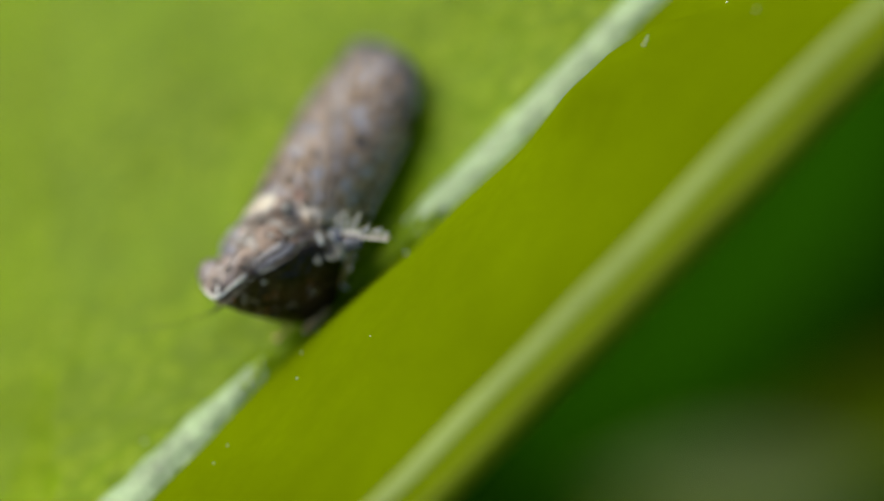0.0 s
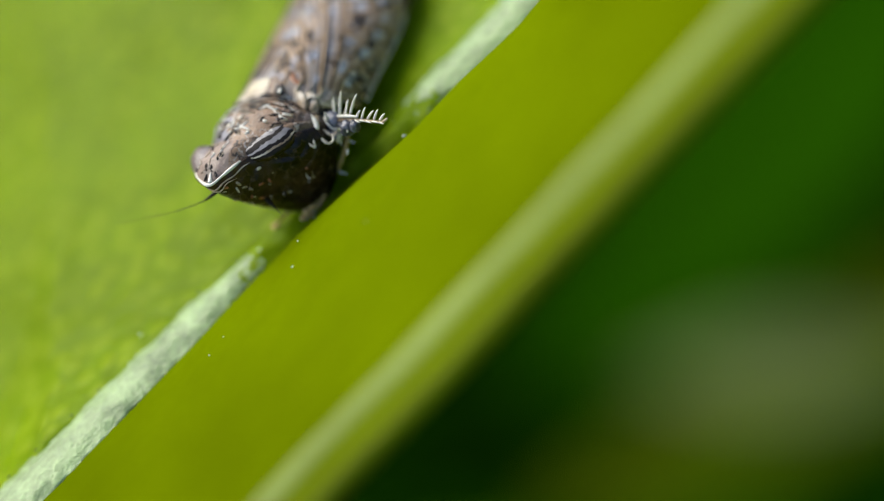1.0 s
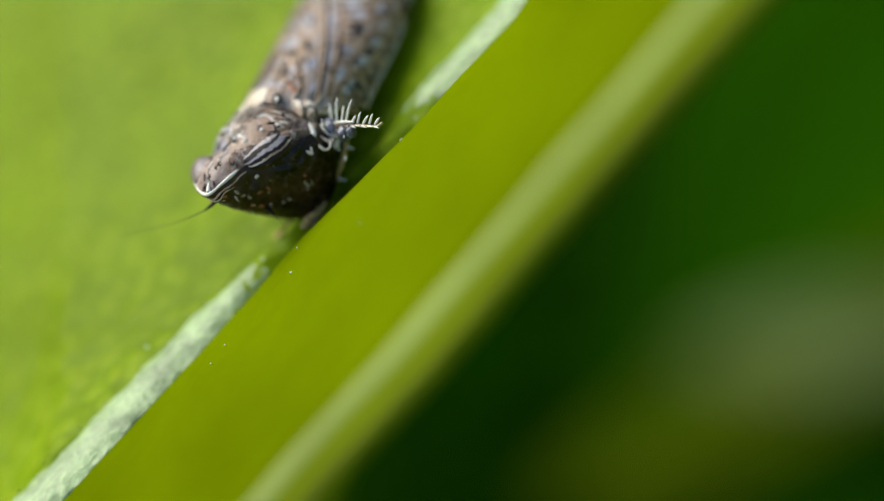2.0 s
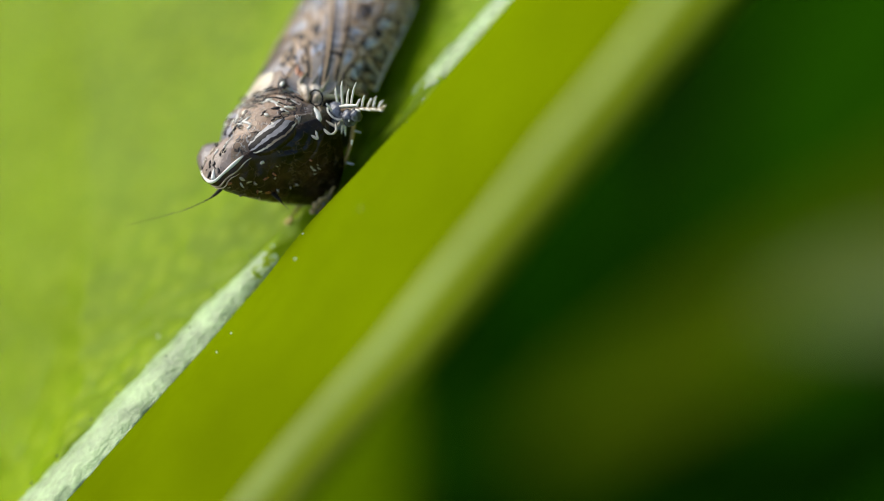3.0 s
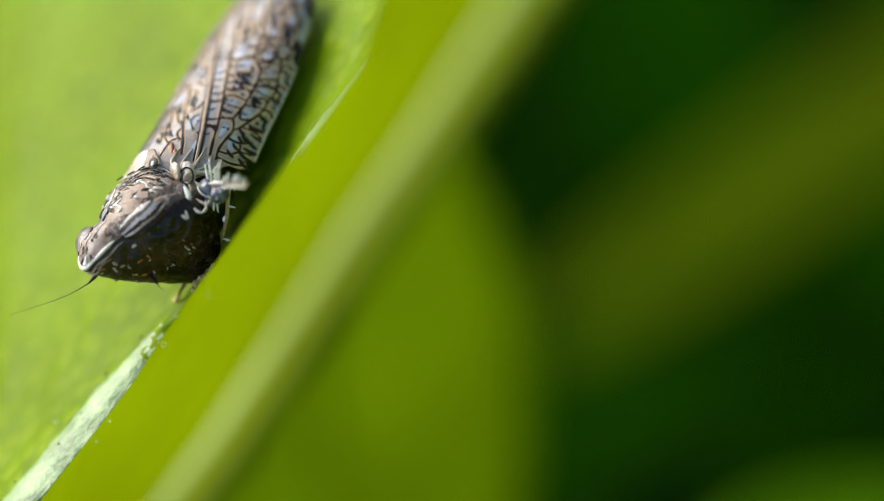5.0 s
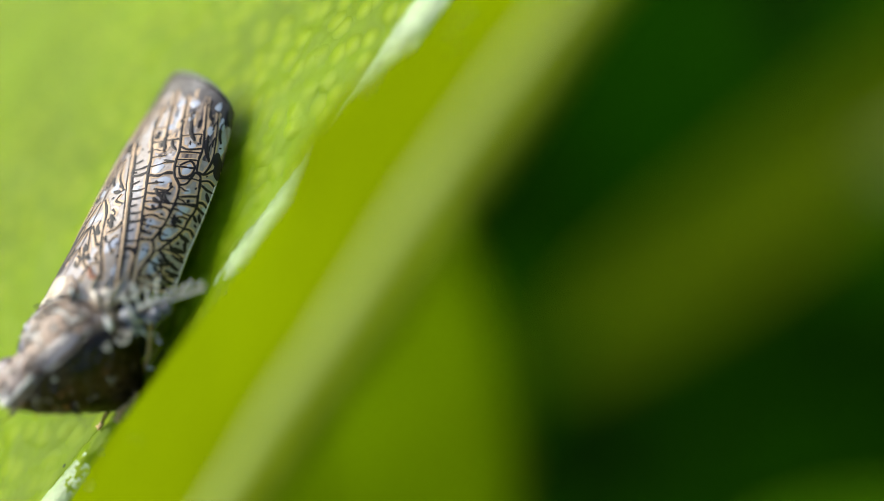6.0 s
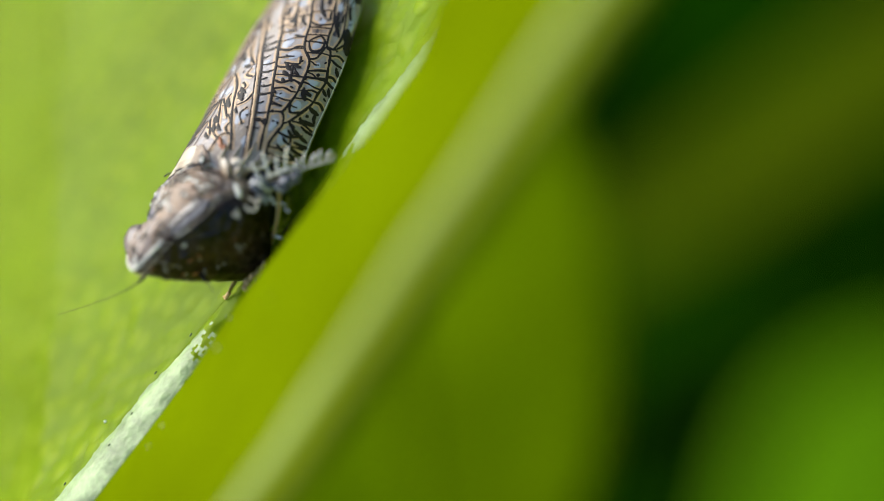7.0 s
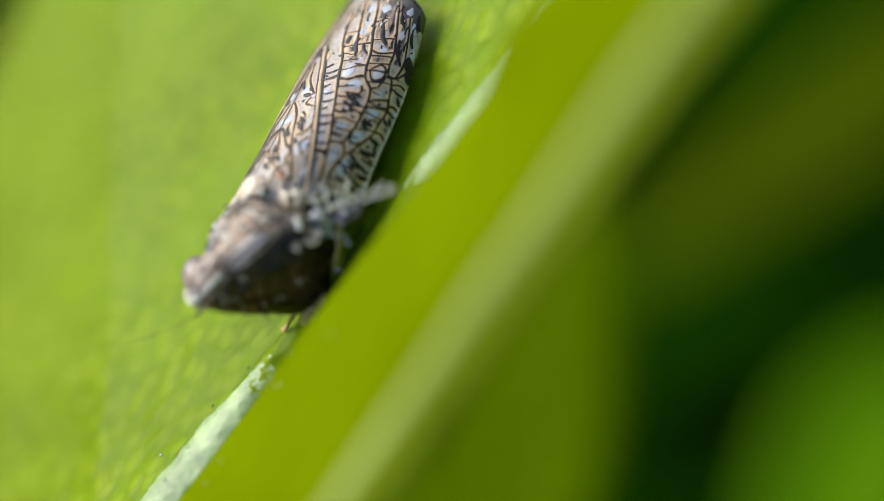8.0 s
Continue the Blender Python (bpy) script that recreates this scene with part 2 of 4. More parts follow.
def build_leaf():
    leaf = new("leaf")
    leaf.matrix_world = LEAF_POSE
    tagged(leaf, "glossy yellow-green leaf blade with a pale midrib", "leaf")
    s0, s1 = -13.0, 24.0

    def broad(u, v):
        s = s0 + (s1 - s0) * u
        reach = 16.9 - 0.02 * max(0.0, s - 3) ** 2 - 0.004 * min(0.0, s - 3) ** 2 - 0.5 * noise.noise((s * 0.2, 0, 0))
        d = -0.12 + (max(reach, 4.0) + 0.12) * v
        return Vector((s, rib_y(s) + rib_half(s) + d, broad_h(s, d) + 0.6 * min(0.0, d))) * MM

    part("broad_half", sheet(260, 110, broad, 0.22 * MM), LEAF, leaf)

    def narrow(u, v):
        s = s0 + (s1 - s0) * u
        width = rib_y(s) - rib_half(s) - edge_y(s)
        y = rib_y(s) - rib_half(s) - width * (0.20 * v / 0.4 if v < 0.4 else 0.20 + 0.80 * (v - 0.4) / 0.6)
        return Vector((s, y, narrow_h(s, y))) * MM

    part("narrow_half", sheet(300, 90, narrow, 0.22 * MM), FLAP_DIM, leaf)

    def groove(u, v):
        s = s0 + (s1 - s0) * u
        return Vector((s, rib_y(s) + rib_half(s) * (1.0 - 2.0 * v) * 1.10, base_h(s) - 0.06 + 0.012 * noise.noise((s * 3, v * 2, 8)))) * MM

    part("groove", sheet(300, 8, groove, 0.2 * MM), LEAF, leaf)

    def rib(u, v):
        s = s0 + (s1 - s0) * u
        # rib narrows and sinks along the stretch that carries the insect's shadow
        shadowed = smoothstep(0.1, 1.1, s) * (1 - smoothstep(3.9, 4.9, s))
        half = rib_half(s) * (1.17 - 0.25 * shadowed)
        ragged = (0.05 * noise.noise((s * 2.2, 9 * round(v), 0)) + 0.035 * noise.noise((s * 7.0, 9 * round(v), 3))) * (abs(v - 0.5) > 0.4)
        y = rib_y(s) + half * (1.0 - 2.0 * v) + ragged
        arch = 0.11 * (1 - (2 * v - 1) ** 2)
        return Vector((s, y, base_h(s) + arch - 0.035 - 0.03 * shadowed + 0.02 * noise.noise((s * 3, v * 3, 5)) + 0.016 * noise.noise((s * 9, v * 6, 6)) + 0.010 * noise.noise((s * 22, v * 14, 2)))) * MM

    # rib fades to leaf green here, the insect's shadow put into its colour
    def rib_shadow_zone(u, v):
        s = s0 + (s1 - s0) * u + 0.75 * noise.noise((u * 180, v * 3, 2)) + 0.4 * noise.noise((u * 600, v * 8, 5))
        return 1 if 1.25 < s < 4.6 else 0

    part("midrib", sheet(700, 18, rib, 0.3 * MM, rib_shadow_zone), (RIB, LEAF), leaf, "pale whitish-green raised midrib")

    def margin(u, v):
        s = s0 + (s1 - s0) * u
        y = brim(s)[0] + 0.195 - 0.39 * v + 0.03 * noise.noise((s * 0.8, 0, 4))
        return Vector((s, y, narrow_h(s, y) + 0.008 + 0.03 * math.sin(math.pi * v))) * MM

    part("margin_vein", sheet(200, 6, margin, 0.05 * MM), MARGIN, leaf, "pale line along the leaf margin")

    def roll(u, v):
        s = s0 + (s1 - s0) * u
        a = 2 * math.pi * v
        return Vector((s, edge_y(s) + 0.02 + 0.17 * math.cos(a), narrow_h(s, edge_y(s) + 0.02) - 0.10 + 0.17 * math.sin(a))) * MM

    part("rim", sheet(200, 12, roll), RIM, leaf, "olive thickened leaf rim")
    rng = random.Random(8)
    for k in range(12):
        s = -5.8 + 0.63 * k + rng.uniform(-0.15, 0.15)
        if s > 2.0:
            continue
        side = 1 if rng.random() < 0.55 else rng.uniform(-0.7, 0.7)
        at = Vector((s, rib_y(s) + rib_half(s) * side * 1.05, base_h(s) + 0.05 + 0.035 * (1 - abs(side))))
        bm = bmesh.new()
        bmesh.ops.create_icosphere(bm, subdivisions=1, radius=1.0)
        for v in bm.verts:
            v.co = (at + Vector((v.co.x * rng.uniform(0.02, 0.04), v.co.y * 0.014, v.co.z * 0.015))) * MM
        part("speck", bm, SPECK, leaf)
    spots = [(-0.52, 0.32, 0.06, 0.05), (3.98, -1.45, 0.16, 0.05), (7.74, -4.46, 0, 0.045), (7.62, -4.59, 0, 0.04), (7.85, -4.32, 0, 0.03), (9.09, -4.43, 0, 0.04), (8.57, -6.08, 0, 0.03), (-0.21, -1.60, 0, 0.025),
             (0.12, -1.53, 0, 0.025), (1.44, -1.98, 0, 0.035), (2.42, -3.08, 0, 0.018), (1.82, -1.47, 0, 0.03), (2.3, -1.0, 0, 0.03)]
    for s, y, h, r in spots:
        h = h or narrow_h(s, y) + 0.01
        bm = bmesh.new()
        bmesh.ops.create_icosphere(bm, subdivisions=2, radius=0.5 * r * MM)
        for v in bm.verts:
            v.co = v.co * (1 + 0.2 * noise.noise(v.co * 40000)) + Vector((s, y, h)) * MM
        part("granule", bm, GRAIN, leaf)
    return leaf


leaf = build_leaf()


# ---- leaves behind ----
def blade(name, length, width, mat, bend=0.15, cup=0.12, label="", tip=1.6, seed=0):
    """A loose leaf: x along its midrib, blade across y, with a raised midrib on top."""
    thing = new(name)
    tagged(thing, label, "leaf", "leaves behind")

    def half(u):
        return width / 2 * max(0.02, math.sin(math.pi * min(0.995, u + 0.005)) ** (1 / tip))

    def top(u, v):
        y = half(u) * (2 * v - 1)
        z = -bend * length * (2 * u - 1) ** 2 + cup * abs(y) + 0.02 * width * noise.noise((u * 6 + seed, v * 4, seed))
        return Vector((length * (u - 0.5), y, z)) * MM

    part("blade", sheet(48, 20, top, 0.25 * MM), mat, thing)

    def rib(u, v):
        y = 0.035 * width * (1 - 0.8 * u) * (2 * v - 1)
        z = -bend * length * (2 * u - 1) ** 2 + 0.02 * width * noise.noise((u * 6 + seed, 2.0, seed)) + 0.02 * width * (1 - (2 * v - 1) ** 2) + 0.02
        return Vector((length * (u - 0.5), y, z)) * MM

    part("midrib", sheet(48, 4, rib, 0.1 * MM), mat, thing)
    return thing


def lay(thing, centre, along, facing):
    """Places a loose leaf: its middle, the way of its midrib and the side it turns up."""
    x = Vector(along).normalized()
    z = Vector(facing)
    z = (z - x * z.dot(x)).normalized()
    m = Matrix((x, z.cross(x), z)).transposed().to_4x4()
    m.translation = Vector(centre) * MM
    thing.matrix_world = m
    return thing


second_leaf = lay(blade("yellow_green_leaf", 16.7, 11.8, SECOND, 0.03, 0.06, "bright yellow-green leaf below the main leaf", 1.9, 1), (-2.57, 16.47, -19.95), (0.30, 0.75, 0.55), (-0.15, -0.25, 1))
strap_leaf = lay(blade("strap_leaf", 42, 5.6, OLIVE, 0.02, 0.1, "long narrow olive leaf blade in the shade", 3.0, 2), (24.5, 53, -59.5), (0.99, 0.13, 0.043), (0, -0.3, 1))
grey_leaf = lay(blade("grey_leaf", 13, 4.0, GREYLEAF, 0.02, 0.1, "dull grey-green narrow leaf in the shade", 1.0, 5), (20.8, 38.5, -54.1), (1, -0.33, -0.10), (0, -0.3, 1))
low_leaf = lay(blade("light_green_leaf", 40, 25, FRESH, 0.12, 0.05, "light green leaf low in the shade", 0.8, 4), (11.7, 70.6, -112.2), (0.8, 0.2, 0.1), (0, -0.3, 1))
upper_leaf = lay(blade("green_leaf", 48, 22, MID_SHADE, 0.06, 0.12, "green leaf with its colour darkened for shade", 1.5, 3), (40, 80, -82), (0.8, 0.3, 0.4), (-0.3, -0.3, 0.9))
middle_leaf = lay(blade("green_leaf", 38, 13, FAR_SHADE, 0.06, 0.12, "green leaf with its colour darkened for shade", 1.5, 6), (15, 88, -78), (0.2, 0.7, 0.6), (-0.2, -0.4, 0.9))
# seconds, then millimetres to the right and up by which the leaves behind sway at 100 mm from the eye
SWAY = ((0.0, 0, 0), (3.0, 0, 0), (3.5, 0, 0), (4.0, -0.1, 0.7), (4.6, -0.1, 1.6), (5.5, -0.2, 3.0), (6.0, 1.4, 0.8), (6.5, 0.5, 3.3), (7.0, -0.3, 3.6), (7.5, -1.3, 4.6), (8.0, -0.6, 3.3))


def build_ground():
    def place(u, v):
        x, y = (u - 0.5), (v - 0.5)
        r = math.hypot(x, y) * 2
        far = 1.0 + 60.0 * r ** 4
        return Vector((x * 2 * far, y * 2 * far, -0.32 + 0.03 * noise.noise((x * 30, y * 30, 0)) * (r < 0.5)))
    # soil colour taken near black to hold the shade under the plants
    g = part("ground", sheet(80, 80, place), plain("soil_shade_dark", (0.002, 0.006, 0.001), 0.95, 0.4, 60, 0.6, 0.0))
    tagged(g, "soil under the plants, colour blackened for shade", "ground", kind="structure")


build_ground()


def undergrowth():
    """Foliage on the ground, its green darkened for shade, too many small leaves to count."""
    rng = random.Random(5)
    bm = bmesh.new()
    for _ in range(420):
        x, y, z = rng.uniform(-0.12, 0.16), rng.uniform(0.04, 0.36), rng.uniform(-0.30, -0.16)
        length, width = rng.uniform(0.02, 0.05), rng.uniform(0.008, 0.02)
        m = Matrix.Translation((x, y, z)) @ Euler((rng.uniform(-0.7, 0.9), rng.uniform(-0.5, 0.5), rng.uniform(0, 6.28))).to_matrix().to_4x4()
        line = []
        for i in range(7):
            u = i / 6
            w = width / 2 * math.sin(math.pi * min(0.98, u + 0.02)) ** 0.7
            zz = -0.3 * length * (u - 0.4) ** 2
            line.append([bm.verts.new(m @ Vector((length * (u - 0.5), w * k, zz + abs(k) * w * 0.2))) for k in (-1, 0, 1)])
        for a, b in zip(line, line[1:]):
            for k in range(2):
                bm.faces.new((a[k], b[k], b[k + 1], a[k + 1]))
    g = part("undergrowth", bm, GLOOM_SHADE)
    tagged(g, "green undergrowth with the shade put into its colour", "undergrowth", kind="stuff")


undergrowth()


# ---- the insect ----
# its own axes: x ahead, y to its left, z up from the blade
def mottled(name, stops, scale=1500.0, rough=0.35, relief=0.4, spec=0.5, streak=(1.0, 1.0, 1.0)):
    """A shell of several colours in patches, with fine pits."""
    m, nt, nodes, links, bsdf = material(name)
    coord = nodes.new("ShaderNodeTexCoord").outputs["Object"]
    size = nodes.new("ShaderNodeMapping")
    size.inputs["Scale"].default_value = streak
    links.new(coord, size.inputs["Vector"])
    patch = noise_node(nodes, links, size.outputs[0], scale, 3, 0.6)
    fine = noise_node(nodes, links, coord, scale * 6, 4)
    pits = node(nodes, "ShaderNodeTexVoronoi", Scale=scale * 7)
    links.new(coord, pits.inputs["Vector"])
    colour = ramp(nodes, links, patch.outputs["Fac"], stops).outputs[0]
    grain = ramp(nodes, links, fine.outputs["Fac"], ((0.3, (0.6, 0.6, 0.6)), (0.7, (1, 1, 1)))).outputs[0]
    links.new(mix(nodes, links, 0.7, colour, grain, "MULTIPLY"), bsdf.inputs["Base Color"])
    bsdf.inputs["Roughness"].default_value = rough
    bsdf.inputs["Specular IOR Level"].default_value = spec
    b1 = bump(nodes, links, pits.outputs["Distance"], relief, 0.00002, None)
    bump(nodes, links, fine.outputs["Fac"], relief, 0.00002, bsdf.inputs["Normal"], b1)
    return m


def scribbled(name, base, line_dark, line_pale, scale, share=(0.5, 0.5), rough=0.4, spec=0.5, relief=0.5, cloudy=0.55):
    """A shell with wavy dark and pale scribbles over a clouded ground."""
    m, nt, nodes, links, bsdf = material(name)
    coord = nodes.new("ShaderNodeTexCoord").outputs["Object"]
    cloud = noise_node(nodes, links, coord, scale * 0.42, 4)
    squiggle = noise_node(nodes, links, coord, scale, 2.5, 0.5)
    other = noise_node(nodes, links, coord, scale * 1.25, 2.0, 0.5)
    where = noise_node(nodes, links, coord, scale * 0.3, 2)
    fine = noise_node(nodes, links, coord, scale * 3, 4)
    colour = ramp(nodes, links, cloud.outputs["Fac"], ((0.36, tuple(v * cloudy for v in base)), (0.62, tuple(min(1, v * (2 - cloudy)) for v in base)))).outputs[0]
    off = calc(nodes, links, "ABSOLUTE", calc(nodes, links, "SUBTRACT", squiggle.outputs["Fac"], 0.5))
    dark = ramp(nodes, links, off, ((0.008, (1, 1, 1)), (0.030, (0, 0, 0)))).outputs[0]
    off = calc(nodes, links, "ABSOLUTE", calc(nodes, links, "SUBTRACT", other.outputs["Fac"], 0.49))
    pale = ramp(nodes, links, off, ((0.006, (1, 1, 1)), (0.022, (0, 0, 0)))).outputs[0]
    there = ramp(nodes, links, where.outputs["Fac"], ((0.44, (0, 0, 0)), (0.54, (1, 1, 1)))).outputs[0]
    colour = mix(nodes, links, calc(nodes, links, "MULTIPLY", calc(nodes, links, "MULTIPLY", dark, there), share[0]), colour, line_dark)
    colour = mix(nodes, links, calc(nodes, links, "MULTIPLY", calc(nodes, links, "MULTIPLY", pale, there), share[1]), colour, line_pale)
    links.new(colour, bsdf.inputs["Base Color"])
    bsdf.inputs["Roughness"].default_value = rough
    bsdf.inputs["Specular IOR Level"].default_value = spec
    b1 = bump(nodes, links, pale, relief, 0.000012, None)
    bump(nodes, links, fine.outputs["Fac"], relief * 0.5, 0.00001, bsdf.inputs["Normal"], b1)
    return m


PRONOTUM = scribbled("pronotum_shell", (0.230, 0.145, 0.090), (0.016, 0.010, 0.009), (0.70, 0.64, 0.58), 5200, (1.0, 0.55), 0.45, 0.5, 0.5, 0.48)
LILAC = scribbled("side_lilac", (0.24, 0.225, 0.25), (0.03, 0.025, 0.03), (0.6, 0.6, 0.66), 5200, (0.7, 0.4), 0.36)
CROWN = scribbled("crown_shell", (0.235, 0.172, 0.138), (0.04, 0.025, 0.02), (0.60, 0.50, 0.43), 5200, (0.55, 0.25), 0.45, 0.5, 0.4, 0.45)
FACE = scribbled("face_shell", (0.030, 0.014, 0.005), (0.006, 0.003, 0.002), (0.24, 0.14, 0.06), 5200, (0.5, 0.3), 0.28, 0.32, 0.5, 0.1)
WING = mottled("wing_membrane", ((0.26, (0.30, 0.22, 0.16)), (0.38, (0.40, 0.33, 0.27)), (0.49, (0.43, 0.355, 0.31)), (0.62, (0.43, 0.41, 0.43))), 2100, 0.3, 0.25, 0.5, (0.6, 1.2, 1.2))
WING_REAR = mottled("wing_membrane_rear", ((0.40, (0.045, 0.036, 0.038)), (0.46, (0.30, 0.21, 0.14)), (0.54, (0.38, 0.30, 0.24)), (0.64, (0.45, 0.46, 0.50))), 2600, 0.3, 0.25, 0.5, (0.45, 1.3, 1.3))
WING_TIP = mottled("wing_tip_brown", ((0.36, (0.035, 0.026, 0.02)), (0.5, (0.09, 0.066, 0.05)), (0.68, (0.24, 0.21, 0.18))), 1900, 0.35, 0.25, 0.5)
VEIN_DARK = plain("vein_brown", (0.012, 0.007, 0.005), 0.5, 0.4, 4000, 0.3, 0.3)
VEIN_TAN = plain("vein_tan", (0.56, 0.37, 0.21), 0.4, 0.25, 4000, 0.3)
CELL = plain("cell_white", (0.44, 0.455, 0.51), 0.25, 0.12, 3000, 0.3)
FRINGE = plain("fringe_clear", (0.30, 0.34, 0.22), 0.3, 0.15, 3000, 0.2, share=0.5)
IVORY = plain("ivory", (0.78, 0.74, 0.64), 0.4, 0.15, 3000, 0.3)
CREAM = plain("cream", (0.62, 0.55, 0.40), 0.4, 0.2, 3000, 0.3)
TAN = mottled("tan_shell", ((0.33, (0.26, 0.17, 0.10)), (0.48, (0.52, 0.40, 0.27)), (0.66, (0.72, 0.64, 0.52))), 2600, 0.35, 0.4)
LEG = mottled("leg_shell", ((0.35, (0.16, 0.10, 0.05)), (0.5, (0.42, 0.32, 0.19)), (0.7, (0.62, 0.54, 0.38))), 2600, 0.4, 0.4)
SHIN = plain("shin_olive", (0.30, 0.24, 0.06), 0.4, 0.3, 3000, 0.2, 0.3, 0.4)
FOOT = plain("foot_tan", (0.60, 0.40, 0.15), 0.45, 0.5, 5000, 0.4)
# black that keeps the shade under the body whatever the fill light
UNDER_SHADE = plain("underside_shade_black", (0.012, 0.010, 0.009), 0.45, 0.4, 3000, 0.4)
GREY = mottled("joint_grey", ((0.38, (0.07, 0.07, 0.085)), (0.53, (0.34, 0.345, 0.39)), (0.7, (0.58, 0.59, 0.64))), 2600, 0.25, 0.3)
EYE = mottled("eye_grey_brown", ((0.36, (0.10, 0.075, 0.065)), (0.5, (0.20, 0.155, 0.14)), (0.66, (0.30, 0.25, 0.24))), 2400, 0.3, 0.3, 0.4)
GREY_PALE = plain("eye_lilac", (0.42, 0.385, 0.38), 0.3, 0.6, 3000, 0.2)
RUST = plain("rust_patch", (0.30, 0.10, 0.03), 0.45, 0.3, 3000, 0.3)


hopper = new("leafhopper")
tagged(hopper, "mottled grey-brown leafhopper with netted wings beside the midrib", "insect")
HOPPER_POSE = LEAF_POSE @ Matrix.Translation(Vector((4.22, 1.02, -0.12)) * MM) @ Matrix(((-0.774, 0.633, 0, 0), (-0.633, -0.774, 0, 0), (0, 0, 1, 0), (0, 0, 0, 1)))
hopper.matrix_world = HOPPER_POSE.to_quaternion().to_matrix().to_4x4()
hopper.matrix_world.translation = HOPPER_POSE.translation


def tube(points, radii, sides=8, cap=True):
    """A tapered tube through points, in millimetres."""
    pts = [Vector(p) for p in points]
    bm = bmesh.new()
    rings = []
    up = Vector((0.3, 0.2, 1.0))
    for i, p in enumerate(pts):
        ahead = (pts[min(i + 1, len(pts) - 1)] - pts[max(i - 1, 0)]).normalized()
        side = ahead.cross(up)
        side = side.normalized() if side.length > 1e-3 else ahead.cross(Vector((1, 0, 0))).normalized()
        top = side.cross(ahead)
        rings.append([bm.verts.new((p + (side * math.cos(a) + top * math.sin(a)) * radii[i]) * MM) for a in (2 * math.pi * k / sides for k in range(sides))])
    for a, b in zip(rings, rings[1:]):
        for k in range(sides):
            bm.faces.new((a[k], a[(k + 1) % sides], b[(k + 1) % sides], b[k]))
    if cap:
        bm.faces.new(rings[0][::-1])
        bm.faces.new(rings[-1])
    bmesh.ops.recalc_face_normals(bm, faces=bm.faces)
    return bm


def curve_points(points, count):
    """Points spread smoothly along a broken line."""
    pts = [Vector(p) for p in points]
    out = []
    for i in range(count):
        k = i / (count - 1) * (len(pts) - 1)
        j = min(int(k), len(pts) - 2)
        t = k - j
        p0, p1, p2, p3 = pts[max(j - 1, 0)], pts[j], pts[j + 1], pts[min(j + 2, len(pts) - 1)]
        out.append(0.5 * (2 * p1 + (p2 - p0) * t + (2 * p0 - 5 * p1 + 4 * p2 - p3) * t * t + (3 * p1 - p0 - 3 * p2 + p3) * t ** 3))
    return out


def egg(centre, size, turn=(0, 0, 0), rough=0.0, segments=24):
    """A rounded lump with uneven skin."""
    bm = bmesh.new()
    bmesh.ops.create_uvsphere(bm, u_segments=segments, v_segments=segments // 2, radius=1.0)
    m = Matrix.LocRotScale(Vector(centre), Euler([radians(a) for a in turn]), Vector(size))
    for v in bm.verts:
        v.co = (m @ (v.co * (1 + rough * noise.noise(v.co * 2.5)))) * MM
    return bm


def ridge(x):
    return float(np.interp(x, (-3.2, -3.0, -2.4, -1.42, 0, 0.3, 1.14, 1.5), (0.40, 0.46, 0.62, 0.86, 1.16, 1.22, 1.42, 1.5)))


def girth(x, side):
    if side > 0:
        return float(np.interp(x, (-3.1, -2.6, -2.3, -2.0, -1.5, -1.0, -0.5, 0.0, 0.4, 1.1, 1.5), (0.80, 1.0, 1.15, 1.28, 1.37, 1.40, 1.34, 1.22, 1.12, 1.05, 0.98)))
    return float(np.interp(x, (-3.1, -2.6, -2.0, -1.5, -1.0, 0.0, 1.1, 1.5), (0.30, 0.38, 0.54, 0.64, 0.72, 0.88, 0.88, 0.85)))


def wing_end(a):
    """Where the oblique rear margin of a forewing lies."""
    return -2.90 + 0.6 * a + 0.4 * a * a


def wing_at(x, a, side, lift=0.0):
    """A place on a forewing: x along the body, a from 0 at the ridge to 1 at the lower edge."""
    def raw(x, a):
        k = a * 1.50
        lean = -0.06 * smoothstep(0.2, 1.4, x) + 0.08 * smoothstep(-1.0, 0.4, -x) + 0.16 * smoothstep(0.3, 3.2, -x) - 0.07 * smoothstep(-2.6, -1.2, x)
        return Vector((x, lean + side * (0.012 + girth(x, side) * math.sin(k)), 0.10 + (ridge(x) - 0.10) * max(0.0, math.cos(k)) ** 0.82))
    p = raw(x, a)
    if not lift:
        return p
    n = (raw(x + 0.01, a) - raw(x - 0.01, a)).cross(raw(x, min(1, a + 0.01)) - raw(x, max(0, a - 0.01)))
    n = n.normalized() if n.length > 1e-9 else Vector((0, 0, 1))
    if n.dot(p - Vector((x, -0.05, 0.15))) < 0:
        n = -n
    return p + n * lift


def ribbon(bm, line, width, side, lift, taper=False):
    """Lays a flat raised strip along a line of (x, a) on a wing."""
    rows = []
    for i, (x, a) in enumerate(line):
        x0, a0 = line[max(i - 1, 0)]
        x1, a1 = line[min(i + 1, len(line) - 1)]
        dx, da = x1 - x0, (a1 - a0) * 1.7
        n = math.hypot(dx, da) or 1.0
        w = width * (1 + 0.45 * noise.noise((x * 9, a * 13, width * 40))) / 2
        if taper:
            w *= 0.35 + 0.65 * math.sin(math.pi * (i + 0.4) / (len(line) - 0.2))
        px, pa = -da / n * w, dx / n * w / 1.7
        rows.append([bm.verts.new(wing_at(x + px * k, min(1.0, max(0.0, a + pa * k)), side, lift * (1.0 - 0.5 * abs(k))) * MM) for k in (-1, 0, 1)])
    for r0, r1 in zip(rows, rows[1:]):
        for k in range(2):
            bm.faces.new((r0[k], r1[k], r1[k + 1], r0[k + 1]))


